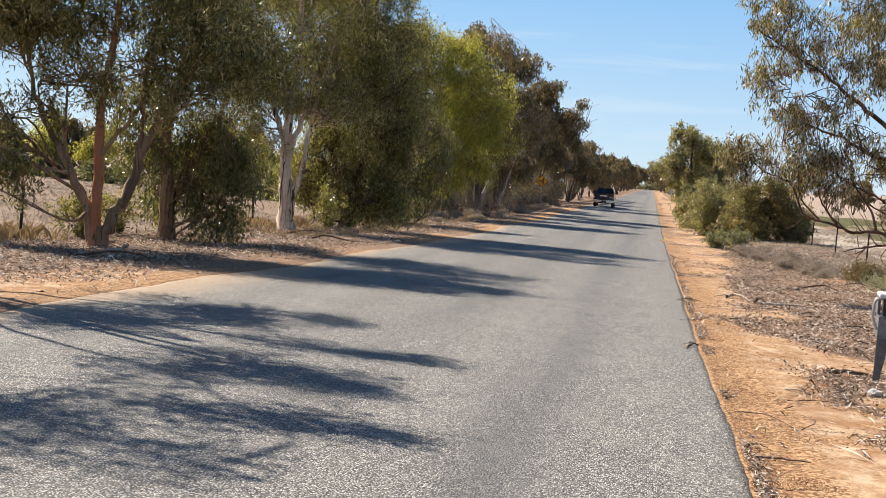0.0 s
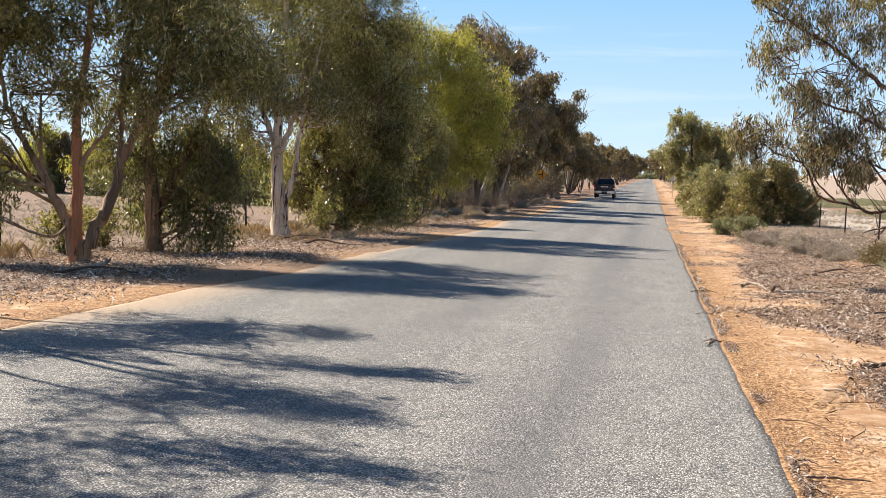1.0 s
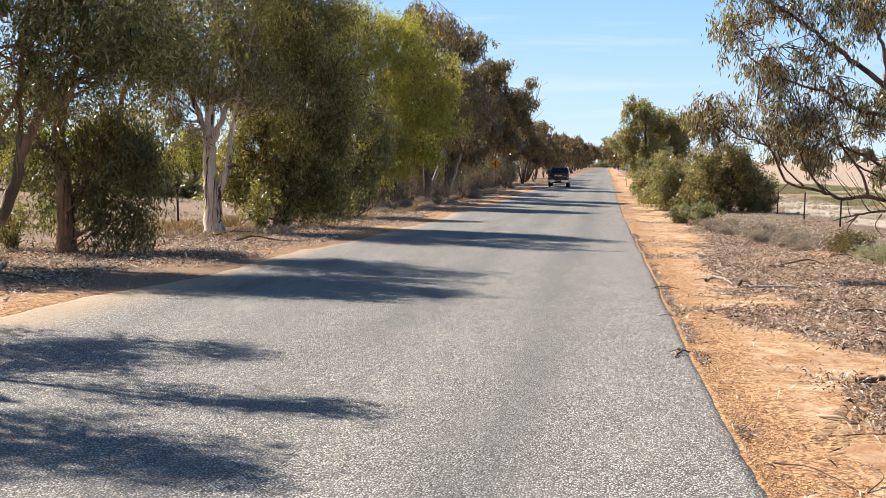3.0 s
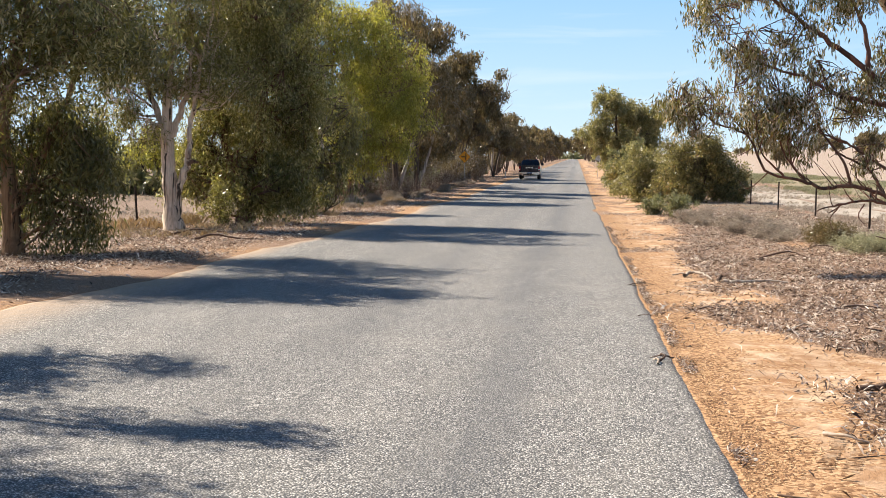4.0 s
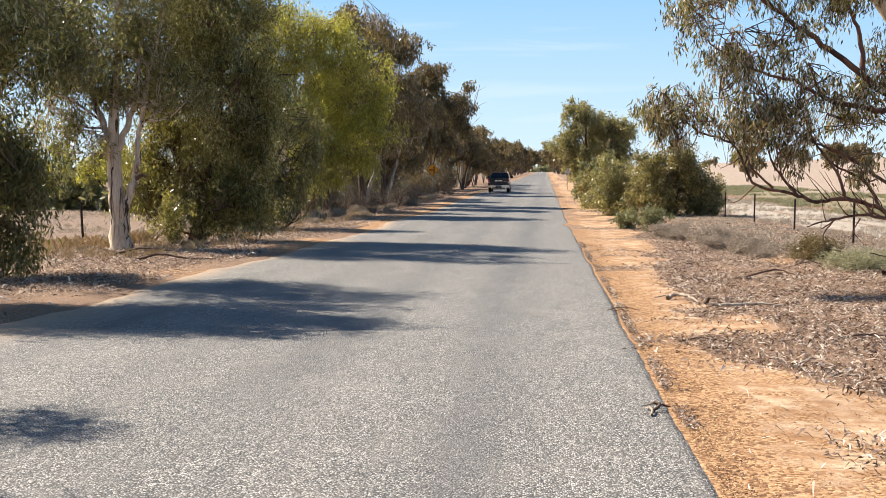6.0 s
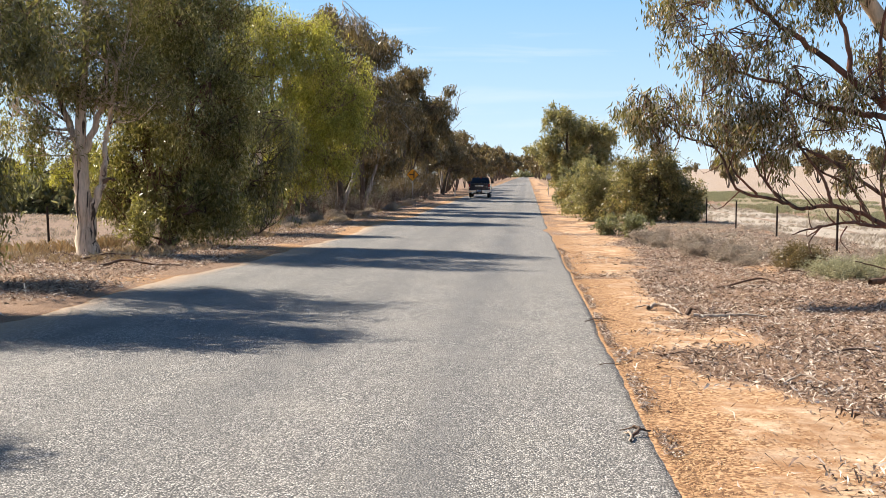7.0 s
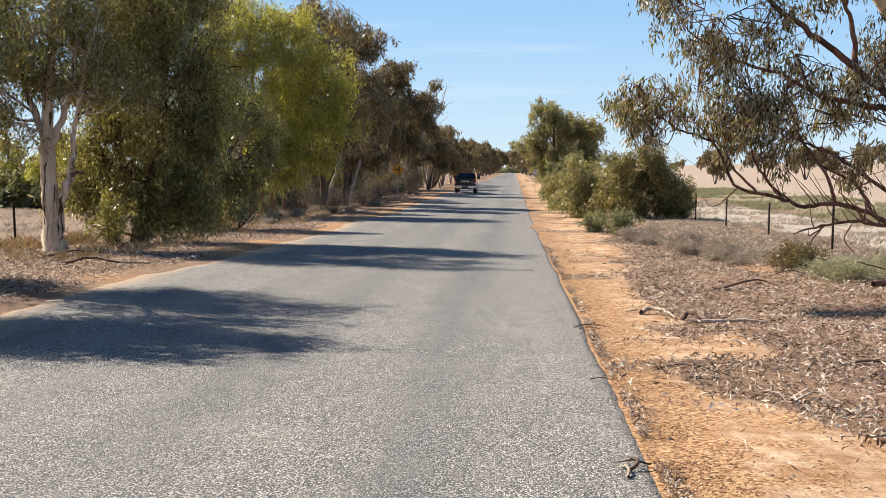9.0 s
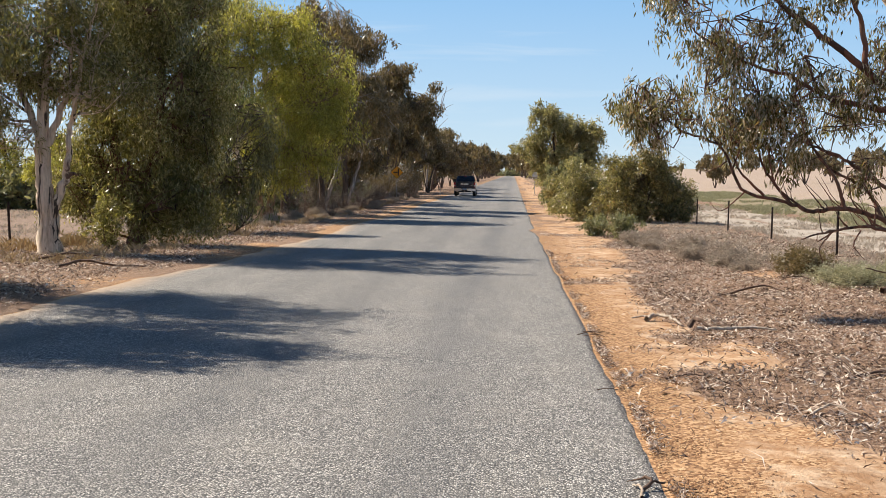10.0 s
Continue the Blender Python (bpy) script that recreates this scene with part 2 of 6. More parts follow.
def ground_material():
    n = Nodes("roadside_earth")
    v = n.coords()
    fine = n.noise(v, 28.0, 6.0, 0.7)
    mid = n.noise(v, 3.2, 6.0, 0.6, 0.3)
    big = n.noise(v, 0.45, 4.0, 0.6)
    cell = n.add("SeparateColor", Color=n.voronoi(v, 42.0, "Color")).outputs[0]
    peb = n.voronoi(v, 42.0, "Distance")
    # orange loam with pale wheel-packed sand and gravel
    loam = n.ramp(mid, (0.34, (0.32, 0.165, 0.075)), (0.46, (0.45, 0.28, 0.16)), (0.55, (0.59, 0.42, 0.275)), (0.7, (0.7, 0.55, 0.395)))
    loam = n.mix(n.ramp(fine, (0.35, 0.4), (0.62, 0.0)), loam, (0.3, 0.15, 0.065))
    loam = n.mix(n.ramp(n.noise(v, 0.9, 6.0, 0.7), (0.46, 0.0), (0.6, 0.62)), loam, (0.29, 0.155, 0.078))
    grit = n.ramp(cell, (0.0, (0.17, 0.075, 0.032)), (0.5, (0.4, 0.225, 0.11)), (1.0, (0.6, 0.41, 0.24)))
    grit_zone = n.math("MULTIPLY", n.ramp(n.math("ADD", n.noise(v, 1.3, 5.0, 0.65), n.math("MULTIPLY", n.attr("edge"), 0.3)), (0.51, 0.0), (0.6, 1.0)), 0.92)
    loam = n.mix(grit_zone, loam, grit)
    loose = n.math("MULTIPLY", n.attr("edge"), n.ramp(n.noise(v, 6.0, 6.0, 0.7), (0.36, 0.1), (0.6, 0.85)))
    loam = n.mix(loose, loam, n.mix(n.ramp(cell, (0.2, 0.0), (0.8, 1.0)), (0.13, 0.07, 0.04), (0.44, 0.25, 0.12)))
    # leaf litter floor; darkest stop stands in for shaded gaps between leaves
    strand = n.noise(n.coords((1.0, 1.0, 1.0)), 46.0, 3.0, 0.7, 2.5)
    lit = n.ramp(strand, (0.36, (0.03, 0.019, 0.014)), (0.48, (0.19, 0.112, 0.068)), (0.57, (0.37, 0.245, 0.165)), (0.68, (0.58, 0.48, 0.39)))
    lit = n.mix(n.ramp(big, (0.35, 0.0), (0.7, 0.4)), lit, (0.25, 0.145, 0.085))
    edge = n.math("ADD", n.attr("litter"), n.math("MULTIPLY", n.math("SUBTRACT", n.noise(v, 5.0, 6.0, 0.7), 0.5), 1.1))
    col = n.mix(n.ramp(edge, (0.42, 0.0), (0.58, 1.0)), loam, lit)
    # dry paddock
    pad = n.ramp(n.noise(v, 2.2, 8.0, 0.75), (0.34, (0.24, 0.172, 0.128)), (0.5, (0.37, 0.29, 0.235)), (0.66, (0.48, 0.392, 0.33)))
    pad = n.mix(n.ramp(n.noise(n.coords((0.03, 0.25, 1)), 1.0, 4.0), (0.4, 0.0), (0.7, 0.35)), pad, (0.42, 0.33, 0.2))
    pad = n.mix(n.ramp(fine, (0.4, 0.3), (0.6, 0.0)), pad, (0.2, 0.13, 0.09))
    # left paddock is mixed towards a darker, browner earth
    pad = n.mix(n.attr("left_darker"), pad, n.mix(n.ramp(n.noise(v, 6.0, 6.0, 0.7), (0.4, 0.0), (0.6, 1.0)), (0.16, 0.108, 0.08), (0.29, 0.205, 0.15)))
    pe = n.math("ADD", n.attr("paddock"), n.math("MULTIPLY", n.math("SUBTRACT", mid, 0.5), 0.8))
    col = n.mix(n.ramp(pe, (0.4, 0.0), (0.6, 1.0)), col, pad)
    # pale sand track and greener strip
    sand = n.ramp(mid, (0.35, (0.28, 0.232, 0.185)), (0.65, (0.48, 0.415, 0.34)))
    se = n.math("ADD", n.attr("sand"), n.math("MULTIPLY", n.math("SUBTRACT", n.noise(v, 1.4, 6.0, 0.7), 0.5), 1.0))
    col = n.mix(n.ramp(se, (0.4, 0.0), (0.62, 1.0)), col, sand)
    ge = n.math("ADD", n.attr("green"), n.math("MULTIPLY", n.math("SUBTRACT", n.noise(v, 0.5, 6.0, 0.7), 0.5), 1.2))
    col = n.mix(n.ramp(ge, (0.45, 0.0), (0.75, 0.5)), col, (0.27, 0.255, 0.16))
    h = n.math("ADD", n.math("MULTIPLY", fine, 0.6), n.math("ADD", n.math("MULTIPLY", n.math("SUBTRACT", 1.0, peb), 0.35), n.math("MULTIPLY", strand, 0.5)))
    return n.done(col, 0.92, 0.0, n.bump(h, 0.7, 0.016), 0.2)


def plain(name, col, rough=0.5, metal=0.0, spec=0.5, coat=0.0, vary=0.15, scale=9.0):
    n = Nodes(name)
    f = n.noise(n.coords(), scale, 5.0, 0.65)
    dark = tuple(c * (1 - vary * 2) for c in col)
    light = tuple(min(1, c * (1 + vary)) for c in col)
    return n.done(n.ramp(f, (0.3, dark), (0.7, light)), rough, metal, n.bump(f, 0.08, 0.01), spec, coat)


ASPHALT = asphalt_material()
EARTH = ground_material()
PAINT_NAVY = plain("navy_paint", (0.008, 0.012, 0.028), 0.25, 0.2, 0.5, 0.8, 0.1)
CHROME = plain("chrome", (0.8, 0.8, 0.82), 0.12, 1.0, 0.5, 0.0, 0.04)
RUBBER = plain("rubber", (0.02, 0.02, 0.02), 0.85)
BLACK_PLASTIC = plain("black_plastic", (0.018, 0.018, 0.02), 0.6)
DARK_GLASS = plain("tinted_glass", (0.006, 0.007, 0.01), 0.05, 0.0, 0.8, 0.5, 0.02)
RED_LENS = plain("red_lens", (0.42, 0.012, 0.015), 0.2, 0.0, 0.6, 0.5, 0.06)
CLEAR_LENS = plain("clear_lens", (0.7, 0.68, 0.66), 0.2, 0.0, 0.6, 0.5, 0.05)
ALLOY = plain("alloy", (0.55, 0.55, 0.56), 0.3, 1.0)
PLATE_WHITE = plain("plate_white", (0.7, 0.74, 0.8), 0.4)
PLATE_BLUE = plain("plate_blue", (0.04, 0.08, 0.25), 0.4)
SIGN_YELLOW = plain("sign_yellow", (0.95, 0.36, 0.02), 0.45, 0.0, 0.4, 0.0, 0.08)
SIGN_BLACK = plain("sign_black", (0.015, 0.014, 0.014), 0.5)
GALV = plain("galvanised_steel", (0.42, 0.42, 0.42), 0.5, 0.8)
POST_STEEL = plain("rusty_picket_steel", (0.05, 0.034, 0.028), 0.85, 0.2, 0.3, 0.0, 0.3, 30.0)
BOX_GREY = plain("grey_sheet_metal", (0.2, 0.2, 0.21), 0.55, 0.4, 0.5, 0.0, 0.2, 12.0)
SHEET_WHITE = plain("weathered_white", (0.6, 0.6, 0.58), 0.6)
CLOTH_BLUE = plain("faded_blue_plastic", (0.28, 0.36, 0.5), 0.6)

# ---- the lie of the land ----
ROAD_SLANT = 0.0065


def smooth(a, b, x):
    u = np.clip((np.asarray(x, float) - a) / (b - a), 0, 1)
    return u * u * (3 - 2 * u)


def vnoise(x, y, size, seed):
    """Smooth value noise between 0 and 1 over the plan."""
    x, y = np.asarray(x, float) / size, np.asarray(y, float) / size
    i, j = np.floor(x), np.floor(y)
    u, v = x - i, y - j
    u, v = u * u * (3 - 2 * u), v * v * (3 - 2 * v)

    def h(a, b):
        s = np.sin(a * 127.1 + b * 311.7 + seed * 74.7) * 43758.5453
        return s - np.floor(s)

    return (h(i, j) * (1 - u) + h(i + 1, j) * u) * (1 - v) + (h(i, j + 1) * (1 - u) + h(i + 1, j + 1) * u) * v


def rise(y):
    """Height of the road's line: level at first, then slowly climbing."""
    y = np.asarray(y, float)
    d = np.clip(y - 35, 0, 45)
    return 0.00014 * d * d + 0.0125 * np.clip(y - 80, 0, None)


def road_right(y):
    y = np.asarray(y, float)
    n = (vnoise(y, y * 0, 2.3, 3) - 0.5) * 0.05 + (vnoise(y, y * 0, 0.17, 4) - 0.5) * 0.016
    return 0.85 + ROAD_SLANT * (y - 20) + 0.06 * smooth(12, 7, y) + n - 0.22 * np.exp(-((y - 49) / 1.6) ** 2)


def road_left(y):
    y = np.asarray(y, float)
    n = (vnoise(y, y * 0, 5.0, 5) - 0.5) * 0.7 + (vnoise(y, y * 0, 0.6, 6) - 0.5) * 0.14
    return -6.15 + ROAD_SLANT * (y - 25) + n + 0.6 * smooth(11, 7, y)


def land(x, y):
    """Height of the ground without its small bumps."""
    x, y = np.asarray(x, float), np.asarray(y, float)
    far = np.clip(x - 15, 0, None)
    return rise(y) + 0.13 * smooth(2.5, 7.5, x) + 0.041 * far * far / (far + 6) - 0.06 * smooth(-7, -11, x)


def surface(x, y):
    """Height of the ground with its small bumps, clear of the road."""
    x, y = np.asarray(x, float), np.asarray(y, float)
    off = np.maximum(x - road_right(y), road_left(y) - x)
    near = np.exp(-np.hypot(x, y - 25) / 60)
    b = (vnoise(x, y, 1.6, 11) - 0.5) * 0.09 + (vnoise(x, y, 0.55, 12) - 0.5) * 0.035 + (vnoise(x, y, 0.22, 13) - 0.5) * 0.012
    b = b * near * smooth(0.0, 1.2, off) + (vnoise(x, y, 7, 14) - 0.5) * 0.16 * smooth(2, 6, off) * near
    return land(x, y) + b + 0.010 + 0.02 * smooth(0.05, 0.5, off) * smooth(1.2, 0.5, off) * near


def litter_right(x, y):
    """How far the litter covers the near verge: 0 bare sand, 1 leaves."""
    wob = (vnoise(x, y, 2.4, 21) - 0.5) * 1.3 + (vnoise(x, y, 0.8, 22) - 0.5) * 0.7
    lim = 1.02 + 0.045 * np.clip(y - 15, 0, 40) + 0.08 * np.clip(15 - y, 0, 8)
    cover = smooth(-0.45, 0.5, x - road_right(y) - lim + wob)
    streak = smooth(0.56, 0.72, vnoise(x * 0.3, y, 0.5, 24)) * (0.25 + 0.75 * smooth(0.35, 0.65, vnoise(x, y, 1.3, 25))) * smooth(14.5, 17.5, y)
    cover = np.maximum(cover, 0.62 * streak * smooth(-0.02, 0.1, x - road_right(y)))
    cover = cover * (1 - 0.85 * smooth(0.66, 0.8, vnoise(x, y * 0.8, 1.2, 27)) * smooth(34, 26, y))
    return cover * (1 - 0.95 * np.exp(-((y - 13.4) / 1.1) ** 2) * smooth(3.3, 2.3, x + wob * 0.3))


def gz(x, y):
    return float(land(x, y))


def mesh_from(name, verts, faces, mat, smooth_shade=False):
    """A mesh out of arrays: faces all of one length."""
    verts, faces = np.asarray(verts, np.float32), np.asarray(faces, np.int32)
    me = bpy.data.meshes.new(name)
    k = faces.shape[1]
    me.vertices.add(len(verts))
    me.vertices.foreach_set("co", verts.ravel())
    me.loops.add(faces.size)
    me.loops.foreach_set("vertex_index", faces.ravel())
    me.polygons.add(len(faces))
    me.polygons.foreach_set("loop_start", np.arange(0, faces.size, k, dtype=np.int32))
    me.polygons.foreach_set("use_smooth", np.full(len(faces), smooth_shade))
    me.update(calc_edges=True)
    me.materials.append(mat)
    return me


def grid_faces(nx, ny):
    i = (np.arange(ny - 1)[:, None] * nx + np.arange(nx - 1)[None, :]).ravel()
    return np.stack([i, i + 1, i + nx + 1, i + nx], 1)


def set_attr(me, name, values):
    me.attributes.new(name, "FLOAT", "POINT").data.foreach_set("value", np.asarray(values, np.float32))


def build_ground():
    g = np.geomspace
    xs = np.concatenate([-g(1600, 62, 18), np.arange(-60, -16, 1.2), np.arange(-16, -5.4, 0.15), np.arange(-5.2, 0.4, 0.5), np.arange(0.5, 8.5, 0.09),
                         np.arange(8.6, 20, 0.45), np.arange(20.3, 60, 1.6), g(62, 1600, 20)])
    ys = np.concatenate([np.arange(-60, 3, 3.0), np.arange(3.2, 31, 0.12), np.arange(31.2, 62, 0.3), np.arange(62.5, 130, 1.2), g(132, 3600, 46)])
    X, Y = np.meshgrid(xs, ys)
    x, y = X.ravel(), Y.ravel()
    rr, rl = road_right(y), road_left(y)
    off_r, off_l = x - rr, rl - x
    off = np.maximum(off_r, off_l)
    z = surface(x, y) - 0.11 * smooth(-0.05, -0.2, off)
    # litter on both sides
    wob = (vnoise(x, y, 2.4, 21) - 0.5) * 1.3 + (vnoise(x, y, 0.8, 22) - 0.5) * 0.7
    lit = np.where(x > 0, litter_right(x, y), smooth(-0.5, 0.7, off_l - 0.4 - 0.7 * smooth(24, 18, y) + wob * 0.9))
    lit = lit * np.where(x > 0, 1.0 - 0.35 * smooth(60, 90, y), 1.0)
    # far right verge: patches darken it for brown speckle and painted bush shade
    lit = np.where(x > 0, np.maximum(lit, 0.62 * smooth(0.42, 0.62, vnoise(x, y * 0.5, 1.1, 26)) * smooth(36, 48, y)), lit)
    lit = np.where(x < 0, np.maximum(lit, 0.85 * smooth(-0.2, 0.05, off_l) * smooth(0.2, 0.42, vnoise(x, y, 4.5, 23))), lit)
    bare = np.exp(-((y - 14) / 2.4) ** 2) + np.exp(-((y - 25) / 1.6) ** 2) * 0.45 + np.exp(-((y - 36) / 1.2) ** 2) * 0.5
    lit = np.where(x < 0, lit * (1 - np.clip(bare, 0, 1) * smooth(2.3, 1.3, off_l + wob * 0.4)), lit)
    lit = np.where((x < 0) & (y > 42), lit * smooth(0.5, 1.3, off_l + wob * 0.3), lit)
    pad = np.where(x < 0, smooth(-11.6, -13.2, x), smooth(20, 27, x))
    sand = smooth(8.6, 10.0, x + (vnoise(x, y, 5, 31) - 0.5) * 1.5) * smooth(15.6, 13.4, x)
    sand = sand * (1 - 0.6 * np.exp(-((x - 11.6 - 0.3 * vnoise(x, y, 9, 32)) / 0.45) ** 2))
    green = smooth(15, 17.5, x) * smooth(27, 22, x) + 0.5 * smooth(4.5, 6.0, x) * smooth(9, 7.5, x)
    me = mesh_from("ground", np.stack([x, y, z], 1), grid_faces(len(xs), len(ys)), EARTH, True)
    for k, v in (("litter", lit), ("paddock", pad), ("sand", sand), ("green", green), ("edge", smooth(0.8, 0.15, off)), ("left_darker", smooth(-11, -13, x))):
        set_attr(me, k, v)
    return tagged(new("ground", me), "orange sandy verge, leaf litter and dry paddocks", "ground", kind="structure")


def build_road():
    ys = np.concatenate([np.arange(-60, 3, 2.0), np.arange(3, 32, 0.06), np.arange(32.2, 70, 0.3), np.arange(70.5, 140, 1.0), np.geomspace(141, 1500, 60)])
    us = np.concatenate([[0, 0.0], np.linspace(0.012, 0.988, 30), [1.0, 1.0]])
    U, Y = np.meshgrid(us, ys)
    col = np.arange(len(us))[None, :].repeat(len(ys), 0).ravel()
    u, y = U.ravel(), Y.ravel()
    a, b = road_left(y), road_right(y)
    x = a + (b - a) * u
    mid = (a + b) / 2
    z = land(np.clip(x, -6, 2), y) + 0.016 + 0.004 * smooth(-3.0, 0.0, x) - 0.004 * (np.abs(x - mid) / 3.5) ** 2
    z = np.where((col == 0) | (col == len(us) - 1), z - 0.09, z)
    z = np.where((col == 1) | (col == len(us) - 2), z - 0.008, z)
    me = mesh_from("road", np.stack([x, y, z], 1), grid_faces(len(us), len(ys)), ASPHALT, True)
    s = x - ROAD_SLANT * (y - 20)

    def band(c, w):
        return np.exp(-((s - c) / w) ** 2)

    tr = np.clip(band(-0.65, 0.4) + 0.8 * band(-2.3, 0.4) + 0.8 * band(-3.5, 0.35) + 0.9 * band(-5.0, 0.16), 0, 1)
    set_attr(me, "track", tr)
    set_attr(me, "tar", np.clip(0.45 * smooth(0.05, 0.0, b - x) * smooth(0.25, 0.6, vnoise(x * 0, y, 0.8, 42)), 0, 1))
    dl = 0.3 + 1.3 * vnoise(x * 0, y, 3.5, 41) * smooth(60, 30, y)
    set_attr(me, "dust", np.clip(smooth(dl, 0.0, x - a) + 0.12 * smooth(0.12, 0.0, b - x), 0, 1))
    return tagged(new("road", me), "grey chip-sealed country road with worn wheel tracks", "road", kind="structure")


build_ground()
build_road()

# ---- trees ----


def part(name, me, parent, label=""):
    ob = new(name, me)
    ob.parent = parent
    if label:
        ob["label"] = label
    return ob


class Tubes:
    """Collects tapered tubes for one mesh."""

    def __init__(self):
        self.v, self.f, self.n = [], [], 0

    def add(self, pts, radii, sides=7, rng=None, knobs=0.0):
        p = np.asarray(pts, float)
        r = np.asarray(radii, float)
        d = np.gradient(p, axis=0)
        d /= np.linalg.norm(d, axis=1)[:, None] + 1e-9
        ref = np.array([1.0, 0, 0]) if abs(d[0][0]) < 0.8 else np.array([0, 1.0, 0])
        a = np.linspace(0, 2 * np.pi, sides, endpoint=False)
        for k in range(len(p)):
            s = np.cross(d[k], ref)
            s /= np.linalg.norm(s) + 1e-9
            t = np.cross(d[k], s)
            rk = np.full(sides, r[k])
            if rng is not None and knobs:
                rk = rk * (1 + knobs * rng.normal(size=sides))
            self.v.append(p[k] + np.outer(np.cos(a) * rk, s) + np.outer(np.sin(a) * rk, t))
            ref = np.cross(s, d[k])
        i = np.arange(sides)
        j = (i + 1) % sides
        for k in range(len(p) - 1):
            o = self.n + k * sides
            self.f.append(np.stack([o + i, o + j, o + sides + j, o + sides + i], 1))
        self.n += len(p) * sides

    def mesh(self, name, mat):
        return mesh_from(name, np.concatenate(self.v), np.concatenate(self.f), mat, True)


def curve_through(pts, n):
    """Points along a smooth line through the given ones."""
    p = np.asarray(pts, float)
    q = np.vstack([2 * p[0] - p[1], p, 2 * p[-1] - p[-2]])
    out = []
    for u in np.linspace(0, len(p) - 1 - 1e-6, n):
        i = int(u)
        f = u - i
        a, b, c, d = q[i], q[i + 1], q[i + 2], q[i + 3]
        out.append(0.5 * (2 * b + (c - a) * f + (2 * a - 5 * b + 4 * c - d) * f * f + (3 * b - a - 3 * c + d) * f ** 3))
    return np.array(out)


def leaf_mesh(name, rng, centres, per, drop, spread, length, width, droop, mat):
    """Narrow leaves hanging in sprays from the given twig points."""
    n = len(centres) * per
    c = np.repeat(centres, per, 0)
    sway = np.repeat(rng.normal(size=(len(centres), 3)) * (0.35, 0.35, 0.0), per, 0)
    u = rng.random((n, 1))
    pos = c + u * drop * (sway + (0, 0, -1.0)) + rng.normal(size=(n, 3)) * spread
    trail = np.repeat(rng.normal(size=(len(centres), 3)), per, 0)
    axis = (rng.normal(size=(n, 3)) * 0.75 + trail * 0.55) * (1 - droop) + (0, 0, -1.5 * droop)
    axis /= np.linalg.norm(axis, axis=1)[:, None] + 1e-9
    facing = np.repeat(rng.normal(size=(len(centres), 3)), per, 0)
    side = np.cross(axis, facing + rng.normal(size=(n, 3)) * 0.55)
    side /= np.linalg.norm(side, axis=1)[:, None] + 1e-9
    L = length * (0.55 + 0.8 * rng.random((n, 1)))
    W = width * (0.7 + 0.6 * rng.random((n, 1))) * 0.5
    mid = pos + axis * L * 0.42
    v = np.stack([pos, mid + side * W, pos + axis * L, mid - side * W], 1).reshape(-1, 3)
    return mesh_from(name, v, np.arange(n * 4).reshape(-1, 4), mat)


def lobe_points(rng, lobe, n):
    """Twig points in an uneven lobe: near its skin more than within."""
    cx, cy, cz, rx, ry, rz = lobe
    d = rng.normal(size=(n, 3))
    d /= np.linalg.norm(d, axis=1)[:, None]
    r = rng.random((n, 1)) ** 0.45
    lump = 1 + 0.22 * np.sin(d[:, :1] * 4.1 + cx * 3) * np.sin(d[:, 1:2] * 3.7 + cy) + 0.16 * np.sin(d[:, 2:] * 6.3 + cz * 2)
    return np.array([cx, cy, cz]) + d * r * lump * (rx, ry, rz)


